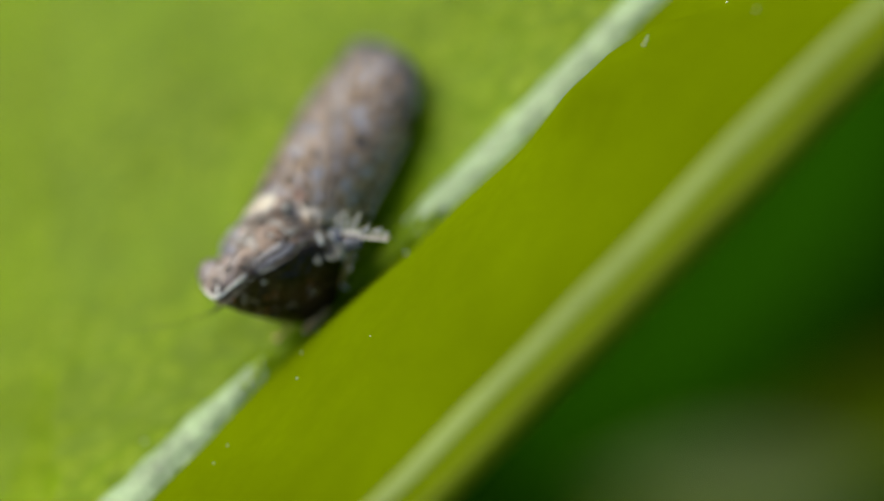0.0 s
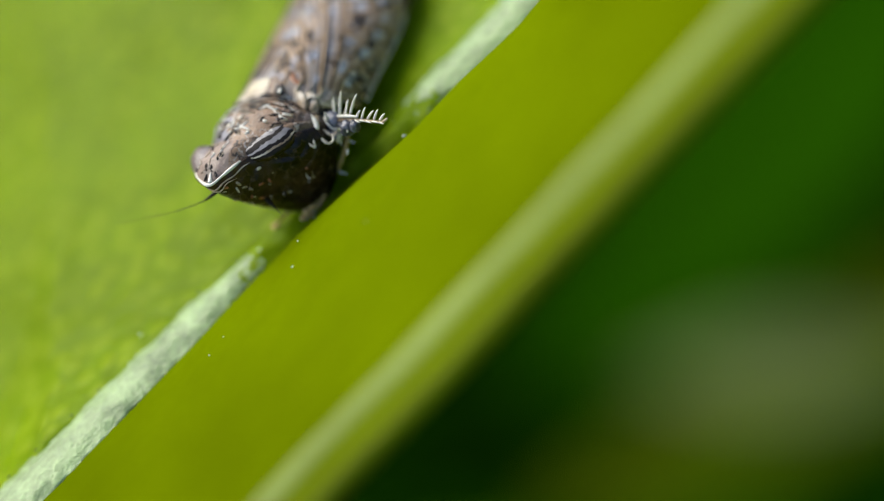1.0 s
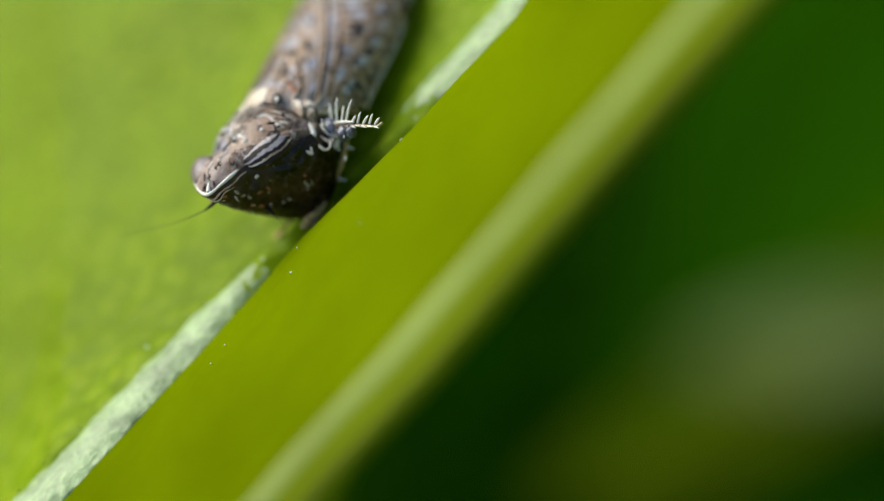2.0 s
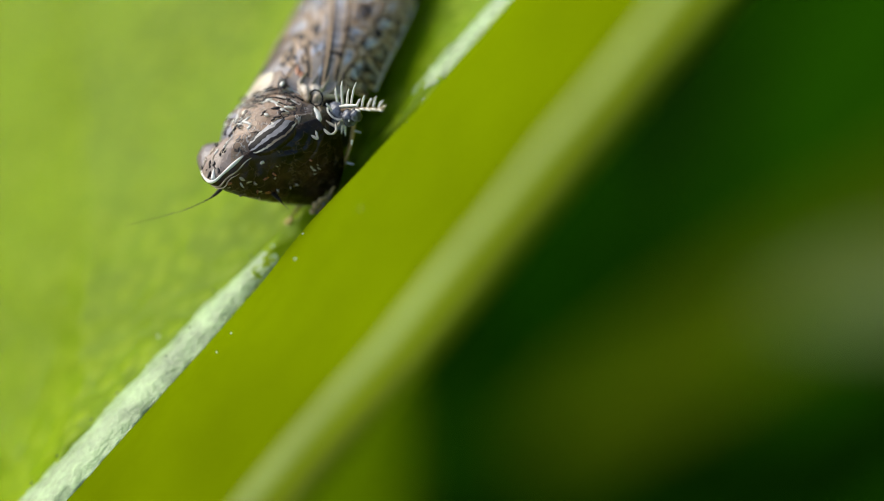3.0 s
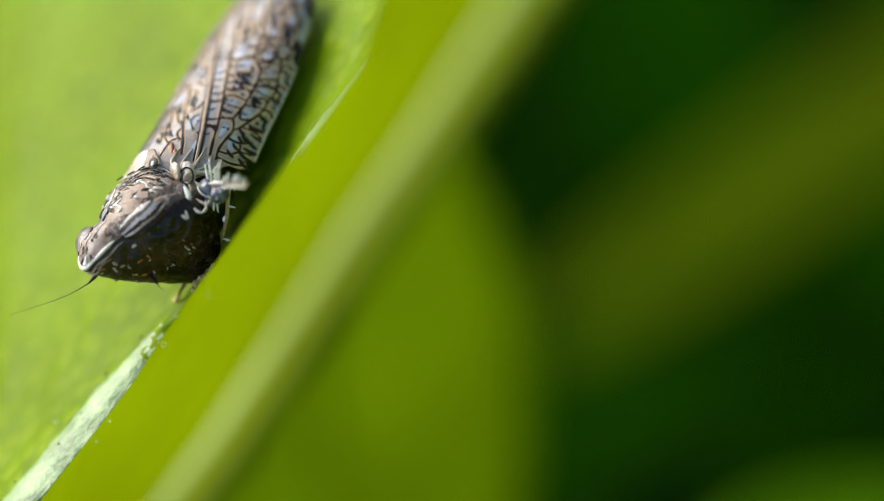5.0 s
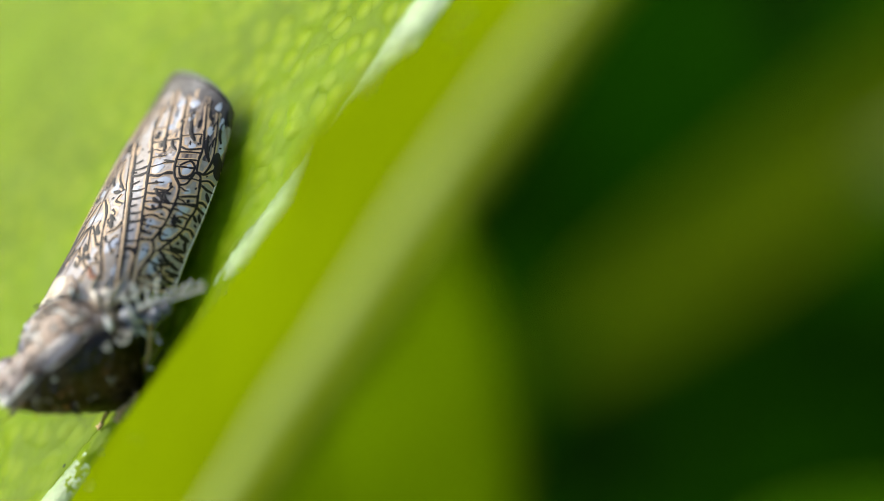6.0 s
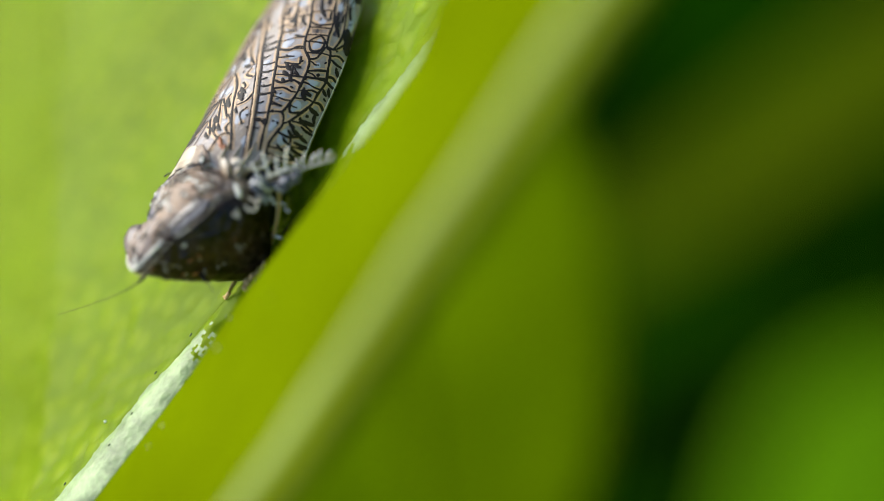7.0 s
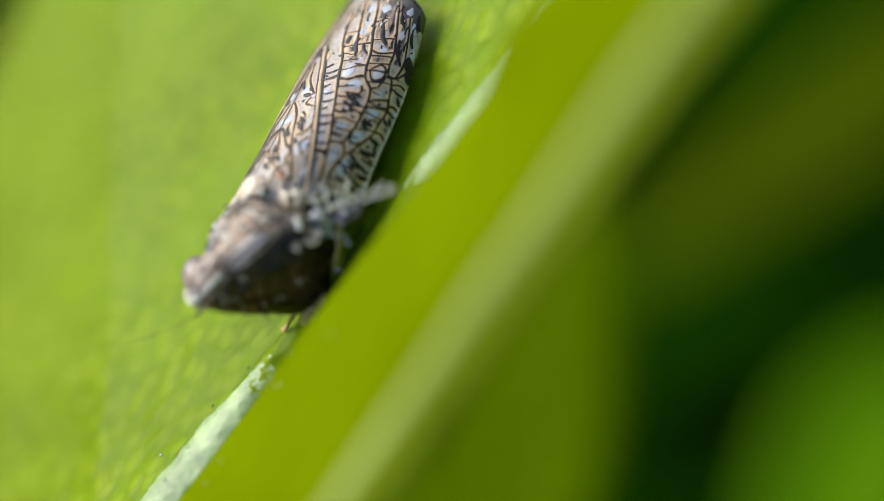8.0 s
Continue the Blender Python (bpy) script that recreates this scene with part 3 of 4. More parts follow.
def vein(points, n=0):
    return [(p.x, max(0.0, p.y)) for p in curve_points([(x, a, 0) for x, a in points], n or 6 * len(points))]


def short(x, a, dx, da):
    """A short bent stroke about a place."""
    return vein(((x - dx, a - da), (x + da * 0.25, a - dx * 0.12), (x + dx, a + da)), 8)


# the net of the wing in (x, a): the seam, long veins, cross veins, thick dark strokes
SEAM = ((1.22, 0.58), (0.68, 0.49), (0.03, 0.34), (-0.57, 0.21), (-1.06, 0.12), (-1.47, 0.04))
LONG = (
    ((1.06, 0.66), (0.78, 0.62), (0.43, 0.57), (-0.09, 0.46), (-0.36, 0.41), (-0.75, 0.34), (-1.1, 0.29), (-1.6, 0.19), (-2.1, 0.14)),
    ((0.40, 0.68), (0.12, 0.71), (-0.08, 0.71), (-0.33, 0.70), (-0.49, 0.67), (-0.66, 0.59), (-0.88, 0.55), (-1.17, 0.53), (-1.6, 0.46), (-2.2, 0.38)),
    ((0.56, 0.73), (0.47, 0.78), (0.16, 0.87), (-0.01, 0.88), (-0.22, 0.90), (-0.41, 0.87), (-0.68, 0.83), (-0.74, 0.78), (-0.95, 0.75), (-1.18, 0.75), (-1.6, 0.69), (-2.1, 0.62)),
    ((0.43, 0.57), (0.40, 0.68), (0.56, 0.73), (0.69, 0.72), (0.90, 0.70), (1.1, 0.72)),
    ((1.13, 0.43), (0.91, 0.38), (0.30, 0.20), (-0.10, 0.12), (-0.41, 0.02)),
    ((-0.49, 0.67), (-0.53, 0.73), (-0.65, 0.75), (-0.74, 0.78), (-0.73, 0.85), (-0.80, 0.90), (-0.91, 0.94), (-1.07, 0.92)),
    ((-0.74, 0.85), (-0.95, 0.88), (-1.3, 0.86), (-1.8, 0.80)),
    ((-1.1, 0.40), (-1.5, 0.34), (-2.0, 0.26), (-2.4, 0.22)),
)
CROSS = (
    ((-0.69, 0.36), (-0.64, 0.45), (-0.70, 0.51), (-0.70, 0.57)),
    ((-0.41, 0.47), (-0.39, 0.60), (-0.52, 0.59)),
    ((-0.79, 0.60), (-0.66, 0.64), (-0.63, 0.69), (-0.69, 0.74), (-0.82, 0.74), (-0.90, 0.68), (-0.82, 0.60)),
    ((-0.30, 0.71), (-0.35, 0.80), (-0.38, 0.87)),
    ((-0.20, 0.71), (-0.22, 0.80), (-0.26, 0.88)),
    ((-0.36, 0.41), (-0.33, 0.49), (-0.37, 0.58)),
    ((0.05, 0.49), (0.02, 0.58), (0.06, 0.66), (0.05, 0.71)),
    ((1.16, 0.24), (0.89, 0.25), (0.82, 0.31)),
    ((0.75, 0.20), (0.33, 0.07), (0.06, 0.0)),
    ((0.82, 0.14), (0.46, 0.01)),
    ((0.53, 0.22), (0.08, 0.03)),
    ((-1.19, 0.02), (-0.81, 0.07), (-0.49, 0.18)),
    ((0.09, 0.34), (0.24, 0.31), (0.30, 0.24)),
    ((0.70, 0.72), (0.72, 0.82), (0.62, 0.92)),
    ((0.95, 0.71), (0.93, 0.80), (0.84, 0.86), (0.80, 0.96)),
    ((0.84, 0.86), (0.72, 0.84)),
    ((1.05, 0.72), (1.06, 0.84), (0.98, 0.95)),
    ((0.32, 0.82), (0.36, 0.74), (0.22, 0.70)),
    ((-1.17, 0.53), (-1.10, 0.62), (-1.14, 0.75)),
    ((0.64, 0.60), (0.56, 0.52), (0.60, 0.47)),
    ((0.86, 0.34), (0.72, 0.27), (0.60, 0.28), (0.46, 0.20)),
    ((0.98, 0.30), (0.84, 0.20), (0.70, 0.12), (0.62, 0.04)),
    ((0.66, 0.40), (0.48, 0.33), (0.36, 0.36)),
    ((0.22, 0.26), (0.06, 0.18), (-0.04, 0.22), (-0.14, 0.17)),
    ((0.28, 0.14), (0.14, 0.09), (0.02, 0.10)),
    ((-0.22, 0.24), (-0.30, 0.16), (-0.42, 0.18)),
    ((0.12, 0.87), (0.10, 0.93), (0.16, 0.98)),
    ((-0.30, 0.89), (-0.32, 0.94), (-0.28, 0.99)),
    ((-0.62, 0.85), (-0.66, 0.92), (-0.62, 0.98)),
    ((0.48, 0.79), (0.46, 0.88), (0.50, 0.97)),
    ((-0.10, 0.47), (-0.06, 0.54), (-0.12, 0.62), (-0.08, 0.70)),
)
# place, half length, width
STROKES = (
    (-0.54, 0.93, 0.02, 0.05, 0.045), (-0.42, 0.97, 0.05, 0.03, 0.05), (-0.22, 0.95, 0.03, 0.05, 0.05), (-0.10, 0.97, 0.05, 0.02, 0.04), (-0.08, 0.93, 0.03, 0.02, 0.04),
    (0.22, 0.91, 0.02, 0.04, 0.05), (0.32, 0.95, 0.05, 0.01, 0.045), (0.05, 0.78, 0.07, 0.025, 0.06), (0.02, 0.80, 0.02, 0.03, 0.05), (0.60, 0.85, 0.05, 0.04, 0.035), (0.42, 0.86, 0.03, 0.02, 0.05),
    (-0.91, 0.50, 0.02, 0.05, 0.035),
)
PATCH = (
    (-0.34, 0.53, 0.05, 0.03, 0.05), (-0.28, 0.58, 0.06, 0.01, 0.045), (-0.22, 0.54, 0.03, 0.03, 0.05), (-0.15, 0.60, 0.05, 0.02, 0.05), (-0.26, 0.62, 0.05, 0.03, 0.035), (-0.10, 0.55, 0.03, 0.02, 0.045), (-0.36, 0.60, 0.02, 0.03, 0.04),
    (0.09, 0.52, 0.02, 0.02, 0.04), (0.21, 0.54, 0.06, 0.01, 0.035), (0.28, 0.60, 0.02, 0.04, 0.035),
)
INNER = (
    (0.62, 0.13, 0.10, 0.03, 0.05), (0.50, 0.10, 0.06, 0.03, 0.06), (0.70, 0.20, 0.05, 0.03, 0.05), (0.20, 0.13, 0.08, 0.03, 0.06), (0.12, 0.24, 0.08, 0.02, 0.06), (0.02, 0.22, 0.05, 0.03, 0.05),
    (-0.50, 0.12, 0.02, 0.03, 0.05), (-0.62, 0.13, 0.05, 0.01, 0.04), (-0.75, 0.03, 0.08, 0.02, 0.04), (-1.40, 0.02, 0.08, 0.02, 0.07), (0.80, 0.10, 0.05, 0.03, 0.05), (0.40, 0.27, 0.05, 0.02, 0.035),
)
DUSKY = (
    (-1.16, 0.81, 0.17, 0.035, 0.06), (-1.45, 0.60, 0.15, 0.04, 0.06), (-1.30, 0.38, 0.12, 0.02, 0.06), (-1.0, 0.95, 0.10, 0.03, 0.12), (-0.85, 0.97, 0.09, 0.02, 0.10), (-1.75, 0.73, 0.10, 0.03, 0.05), (-1.75, 0.93, 0.10, 0.02, 0.06), (-1.2, 0.47, 0.08, 0.03, 0.05), (-1.42, 0.90, 0.1, 0.02, 0.05),
)
# teeth along the lower front edge
EDGE_TEETH = tuple((0.98 - 0.115 * k, 0.93 - 0.02 * (k % 2), 0.035 - 0.02 * (k % 3), 0.045, 0.05) for k in range(6)) + tuple((0.92 - 0.13 * k, 0.80 + 0.015 * (k % 3), 0.03, 0.03, 0.04) for k in range(4))
# place and half size of the pale cells
CELLS = (
    (-0.80, 0.41, 0.11, 0.05), (-0.55, 0.52, 0.08, 0.055), (-0.76, 0.68, 0.10, 0.045), (0.16, 0.59, 0.07, 0.04), (-0.60, 0.08, 0.09, 0.045), (0.27, 0.76, 0.09, 0.04), (-0.13, 0.80, 0.07, 0.05),
    (0.63, 0.66, 0.10, 0.03), (0.76, 0.78, 0.12, 0.05), (-0.45, 0.30, 0.07, 0.03), (0.53, 0.36, 0.12, 0.05), (-0.08, 0.04, 0.09, 0.035), (0.92, 0.52, 0.16, 0.035), (-0.42, 0.77, 0.05, 0.03),
)
REAR_CELLS = (
    (-2.05, 0.34, 0.08, 0.05), (-1.98, 0.50, 0.07, 0.05), (-1.70, 0.54, 0.07, 0.04), (-1.56, 0.34, 0.10, 0.035), (-1.47, 0.77, 0.09, 0.035), (-1.16, 0.64, 0.07, 0.035), (-1.62, 0.88, 0.10, 0.04), (-1.2, 0.94, 0.10, 0.03), (-1.9, 0.78, 0.08, 0.04), (-0.25, 0.97, 0.05, 0.02),
)


def build_wing(side):
    rng = random.Random(11 if side > 0 else 23)

    def skin(u, v):
        front = 1.2 + 0.32 * smoothstep(0.1, 0.4, v) * (1 - smoothstep(0.60, 0.80, v)) - 0.35 * smoothstep(0.74, 1.0, v)
        return wing_at(front - (front - wing_end(v)) * u, v, side) * MM

    def zone(u, v):
        k = u + 0.03 * noise.noise((u * 30, v * 12, side))
        return 1 if k > 0.89 else 2 if k > 0.63 + 0.05 * noise.noise((v * 9, side, 3)) else 0

    wing = part("forewing", sheet(90, 40, skin, 0.02 * MM, zone), (WING, WING_TIP, WING_REAR), hopper, "grey translucent forewing netted with brown veins")
    for x, a, lx, la in CELLS + REAR_CELLS:
        bm = bmesh.new()
        ring = []
        for k in range(14):
            t = 2 * math.pi * k / 14
            grow = 1 + 0.5 * noise.noise((x * 5 + math.cos(t), a * 9 + math.sin(t), 2))
            ring.append(bm.verts.new(wing_at(x + lx * grow * math.cos(t), min(1.0, max(0.0, a + la * grow * math.sin(t))), side, 0.004) * MM))
        hub = bm.verts.new(wing_at(x, a, side, 0.012) * MM)
        for k in range(14):
            bm.faces.new((ring[k], ring[(k + 1) % 14], hub))
        bmesh.ops.recalc_face_normals(bm, faces=bm.faces)
        part("pale_cell", bm, CELL, wing)
    dark, tan = bmesh.new(), bmesh.new()
    for points in LONG if side > 0 else (LONG[0], LONG[4]):
        ribbon(tan, vein(points), 0.105, side, 0.009)
        ribbon(dark, vein(points), 0.040, side, 0.018)
    for points in CROSS if side > 0 else [c for c in CROSS if max(a for _, a in c) < 0.45]:
        ribbon(tan, vein(points), 0.088, side, 0.008)
        ribbon(dark, vein(points), 0.035, side, 0.017)
    for lower, upper, places in ((0, 1, (0.30, 0.17, -0.20, -0.52, -0.84, -1.02, -1.32, -1.62)), (1, 2, (0.26, 0.02, -0.12, -0.46, -0.60, -0.92, -1.06, -1.36, -1.72)), (0, 1, (-0.66, -1.18)), (1, 2, (0.14, -0.28, -0.80))):
        for x in places:
            lo = float(np.interp(-x, [-p[0] for p in LONG[lower]], [p[1] for p in LONG[lower]]))
            hi = float(np.interp(-x, [-p[0] for p in LONG[upper]], [p[1] for p in LONG[upper]]))
            lean = rng.uniform(-0.06, 0.06)
            stop = rng.choice((1.0, 1.0, 0.55))
            line = vein(((x, lo), (x + lean * 0.2, lo + (hi - lo) * 0.3 * stop), (x + lean, lo + (hi - lo) * 0.65 * stop), (x + lean * 0.8, lo + (hi - lo) * stop)), 10)
            ribbon(tan, line, 0.060, side, 0.008)
            ribbon(dark, line, rng.uniform(0.020, 0.032), side, 0.017)
    seam = vein(SEAM, 40)
    ribbon(tan, seam, 0.040, side, 0.022)
    ribbon(dark, [(x, a + 0.024) for x, a in seam], 0.036, side, 0.016)
    ribbon(dark, [(x, max(0.0, a - 0.021)) for x, a in seam], 0.026, side, 0.016)
    for k in range(13):
        x = 0.72 - 0.145 * k + rng.uniform(-0.02, 0.02)
        lo = float(np.interp(-x, [-p[0] for p in SEAM], [p[1] for p in SEAM]))
        hi = float(np.interp(-x, [-p[0] for p in LONG[0]], [p[1] for p in LONG[0]]))
        reach = hi if k % 3 else lo + 0.6 * (hi - lo)
        ribbon(dark, vein(((x, lo + 0.01), (x + 0.02, (lo + reach) / 2), (x - 0.01, reach)), 7), rng.uniform(0.028, 0.042), side, 0.016)
    for x, a, dx, da, width in (STROKES + PATCH + INNER + DUSKY + EDGE_TEETH) if side > 0 else INNER:
        ribbon(dark, short(x, a, dx * 1.3, da * 1.3), width * 1.2, side, 0.018, True)
    for _ in range(40 if side > 0 else 0):
        x, a = rng.uniform(-1.3, 0.75), rng.uniform(0.05, 0.96)
        ribbon(dark, short(x, a, rng.uniform(-0.02, 0.02), rng.uniform(0.008, 0.016)), rng.uniform(0.025, 0.045), side, 0.016, True)
    for _ in range(30 if side > 0 else 6):
        a = rng.uniform(0.08, 0.95)
        x = rng.uniform(max(-2.3, wing_end(a) + 0.3), -1.15)
        ribbon(dark, short(x, a, rng.uniform(0.03, 0.10), rng.uniform(-0.012, 0.012)), rng.uniform(0.025, 0.055), side, 0.016, True)
    for _ in range(16):
        a = rng.uniform(0.08, 0.95)
        x = rng.uniform(max(-2.4, wing_end(a) + 0.3), -1.2)
        ribbon(tan, short(x, a, rng.uniform(0.06, 0.14), rng.uniform(-0.01, 0.01)), rng.uniform(0.05, 0.09), side, 0.010, True)
    ribbon(dark, [(wing_end(0.9 * k / 20) + 0.03, 0.9 * k / 20) for k in range(21)], 0.035, side, 0.012)
    part("dark_vein", dark, VEIN_DARK, wing, "dark brown vein lines")
    part("tan_vein", tan, VEIN_TAN, wing, "tan long veins")
    fringe = sheet(20, 3, lambda u, v: wing_at(wing_end(0.95 * u) - 0.10 * v * math.sin(math.pi * (0.12 + 0.8 * u)), 0.95 * u, side) * MM, 0.01 * MM)
    part("fringe", fringe, FRINGE, wing, "whitish membrane fringe")
    edge = [wing_at(0.86 - 1.5 * i / 40, 0.985, side, 0.01) for i in range(41)]
    part("wing_edge", tube(edge, [0.009] * 41, 6), IVORY, wing, "pale costal edge")
    return wing


build_wing(1)
build_wing(-1)

# the body below the wings and the breast, shade put into a black colour
part("abdomen", egg((-0.5, 0.14, 0.36), (1.7, 0.50, 0.30), rough=0.05), UNDER_SHADE, hopper)
part("thorax", egg((1.55, 0.12, 0.62), (0.75, 0.78, 0.52), (0, -8, 0), 0.08), UNDER_SHADE, hopper)


def pronotum(u, v):
    back = 1.28 + 0.40 * smoothstep(0.58, 0.84, v)
    x = back + (2.20 - back) * u
    a = math.pi * (v - 0.5) * 1.28
    wide = float(np.interp(u, (0, 0.3, 0.75, 1), (0.86, 0.93, 0.88, 0.74)))
    high = float(np.interp(u, (0, 0.35, 0.75, 1), (0.50, 0.66, 0.71, 0.68)))
    bow = 0.20 * (1 - math.cos(a)) * (1 - u)
    return Vector((x + 0.06 * math.cos(a) - bow * 0.6 + 0.12 * (1 - math.cos(a)) * u * -1.0, -0.12 + wide * math.sin(a), 0.92 + high * math.cos(a) + 0.008 * noise.noise((x * 5, a * 4, 2)))) * MM


def shield_zone(u, v):
    k = v + 0.025 * noise.noise((u * 4, v * 6, 3))
    return 1 if k < 0.435 else 0


shield = part("pronotum", sheet(60, 80, pronotum, 0.03 * MM, shield_zone), (PRONOTUM, LILAC), hopper, "brown scribbled pronotum with blue-grey flanks")


def on_pronotum(u, v, lift=0.02):
    p = pronotum(u, v) / MM
    return p + (p - Vector((p.x, -0.12, 0.92))).normalized() * lift


def uneven(r, count, seed, low=0.45):
    """Radii of a hand-drawn line: tapered, thick and thin by turns."""
    return [r * min(1.0, 0.3 + 3.0 * k / count, 0.3 + 3.0 * (count - 1 - k) / count) * (1 + low * noise.noise((k * 0.45, seed, 0))) for k in range(count)]


def squiggle(name, shell, u, v, du, dv, r, mat, parent, wave=0.02, lift=0.004, count=14, seed=0.0):
    """A thin raised line that wanders over a shell from (u, v) by (du, dv)."""
    line = []
    for k in range(count):
        f = k / (count - 1)
        w = wave * noise.noise((f * 3.5 + seed, seed * 1.7, 2))
        line.append(shell(min(0.98, max(0.02, u + du * f + w * dv * 8)), min(0.98, max(0.02, v + dv * f + w)), lift))
    return part(name, tube(line, uneven(r, count, seed), 6), mat, parent)


def crown_at(u, v, lift=0.0):
    return crown(u, v) / MM + Vector((0, 0, lift))


def face_at(u, v, lift=0.0):
    return face(u, v) / MM + Vector((0.8, 0.4, 0.1)) * lift


# the white arc of the rear margin, the pale line beside the flank, fine scribbles
for u, v, du, dv, r, mat, wave in ((0.03, 0.44, 0.02, 0.27, 0.017, IVORY, 0.004), (0.005, 0.30, 0.0, 0.42, 0.012, VEIN_DARK, 0.004), (0.12, 0.445, 0.80, 0.005, 0.016, IVORY, 0.018),
                                   (0.20, 0.52, 0.05, 0.16, 0.010, VEIN_DARK, 0.03), (0.16, 0.54, 0.04, 0.13, 0.009, TAN, 0.03), (0.55, 0.44, 0.25, 0.04, 0.012, VEIN_DARK, 0.03), (0.60, 0.46, 0.22, 0.03, 0.010, IVORY, 0.03),
                                   (0.42, 0.45, 0.22, 0.02, 0.009, TAN, 0.03), (0.34, 0.60, 0.05, 0.11, 0.010, VEIN_DARK, 0.02), (0.30, 0.61, 0.05, 0.10, 0.009, IVORY, 0.02), (0.70, 0.36, 0.12, 0.02, 0.010, VEIN_DARK, 0.02),
                                   (0.50, 0.34, 0.10, 0.03, 0.008, VEIN_DARK, 0.02), (0.25, 0.47, 0.16, 0.06, 0.008, TAN, 0.04), (0.36, 0.50, 0.10, 0.06, 0.008, VEIN_DARK, 0.04)):
    squiggle("scribble", on_pronotum, u, v, du, dv, r, mat, shield, wave, 0.004, 22, u * 9 + v * 7)


rng = random.Random(12)
for _ in range(84):
    u, v = rng.uniform(0.10, 0.88), rng.uniform(0.36, 0.70)
    if 0.45 < u < 0.85 and 0.50 < v < 0.60:
        continue
    du, dv, seed = rng.uniform(-0.16, 0.16), rng.uniform(-0.07, 0.07), rng.uniform(0, 50)
    squiggle("scribble", on_pronotum, u, v, du, dv, rng.uniform(0.013, 0.021), rng.choice((VEIN_DARK, VEIN_DARK, VEIN_DARK, IVORY)), shield, 0.03, 0.003, 10, seed)
    if rng.random() < 0.6:
        squiggle("scribble", on_pronotum, u + 0.022, v + 0.008, du, dv, 0.012, TAN, shield, 0.03, 0.003, 10, seed)


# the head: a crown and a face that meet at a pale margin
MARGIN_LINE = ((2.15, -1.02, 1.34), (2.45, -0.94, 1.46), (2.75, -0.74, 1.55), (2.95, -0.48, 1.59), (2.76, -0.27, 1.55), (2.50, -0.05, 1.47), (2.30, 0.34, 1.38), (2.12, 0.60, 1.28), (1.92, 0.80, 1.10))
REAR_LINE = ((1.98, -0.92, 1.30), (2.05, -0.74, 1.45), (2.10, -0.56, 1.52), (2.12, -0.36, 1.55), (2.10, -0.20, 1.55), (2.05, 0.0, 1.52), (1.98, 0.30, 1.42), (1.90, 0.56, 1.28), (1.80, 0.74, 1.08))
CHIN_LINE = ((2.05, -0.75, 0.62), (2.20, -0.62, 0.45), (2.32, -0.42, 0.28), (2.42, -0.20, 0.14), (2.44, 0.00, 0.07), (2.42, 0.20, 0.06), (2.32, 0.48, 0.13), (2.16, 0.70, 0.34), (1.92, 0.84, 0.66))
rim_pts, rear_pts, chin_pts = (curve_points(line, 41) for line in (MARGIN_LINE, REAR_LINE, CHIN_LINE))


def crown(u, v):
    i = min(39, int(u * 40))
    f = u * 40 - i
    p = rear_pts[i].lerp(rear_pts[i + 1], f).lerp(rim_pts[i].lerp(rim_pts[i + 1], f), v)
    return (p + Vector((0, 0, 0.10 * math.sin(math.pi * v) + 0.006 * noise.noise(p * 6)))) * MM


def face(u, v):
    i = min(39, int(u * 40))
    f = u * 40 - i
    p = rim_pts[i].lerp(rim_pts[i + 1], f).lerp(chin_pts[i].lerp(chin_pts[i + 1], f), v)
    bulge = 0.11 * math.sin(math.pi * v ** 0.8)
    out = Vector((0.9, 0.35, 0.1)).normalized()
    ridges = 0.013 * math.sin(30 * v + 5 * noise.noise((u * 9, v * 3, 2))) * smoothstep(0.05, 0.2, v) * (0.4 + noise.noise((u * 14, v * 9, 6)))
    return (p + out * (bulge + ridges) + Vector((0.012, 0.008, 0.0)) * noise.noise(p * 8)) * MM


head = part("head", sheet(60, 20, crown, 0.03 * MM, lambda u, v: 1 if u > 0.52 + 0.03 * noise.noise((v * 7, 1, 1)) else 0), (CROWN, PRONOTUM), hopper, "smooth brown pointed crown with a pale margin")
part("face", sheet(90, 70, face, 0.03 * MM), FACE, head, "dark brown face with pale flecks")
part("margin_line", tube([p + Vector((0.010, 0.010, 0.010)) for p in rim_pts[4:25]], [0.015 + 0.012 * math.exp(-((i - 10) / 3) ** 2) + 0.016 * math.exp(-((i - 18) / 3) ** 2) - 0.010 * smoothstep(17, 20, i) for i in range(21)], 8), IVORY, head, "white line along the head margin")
part("margin_line", tube([p + Vector((0.055, 0.04, -0.065 + 0.012 * math.sin(i * 1.1))) for i, p in enumerate(rim_pts[11:26])], uneven(0.013, 15, 4.0), 6), TAN, head, "tan line below the head margin")
part("margin_line", tube([p + Vector((0.075, 0.055, -0.10 + 0.02 * math.sin(i * 1.4))) for i, p in enumerate(rim_pts[13:22])], uneven(0.010, 9, 9.0), 6), TAN, head, "tan line below the head margin")
part("apex_mark", tube(curve_points(((2.93, -0.47, 1.612), (2.85, -0.47, 1.63), (2.77, -0.47, 1.645)), 8), [0.034, 0.034, 0.030, 0.026, 0.021, 0.016, 0.011, 0.006], 8), IVORY, head, "white mark at the crown tip")
for dx, dy, turn in ((-0.04, 0.075, 24), (-0.02, -0.09, -10)):
    part("apex_spot", egg((2.84 + dx, -0.47 + dy, 1.625), (0.065, 0.020, 0.018), (0, 0, turn)), VEIN_DARK, head)
part("eye", egg((2.43, -0.68, 1.43), (0.43, 0.26, 0.19), (0, 8, 42), 0.03, 32), EYE, head, "brown rounded eye")
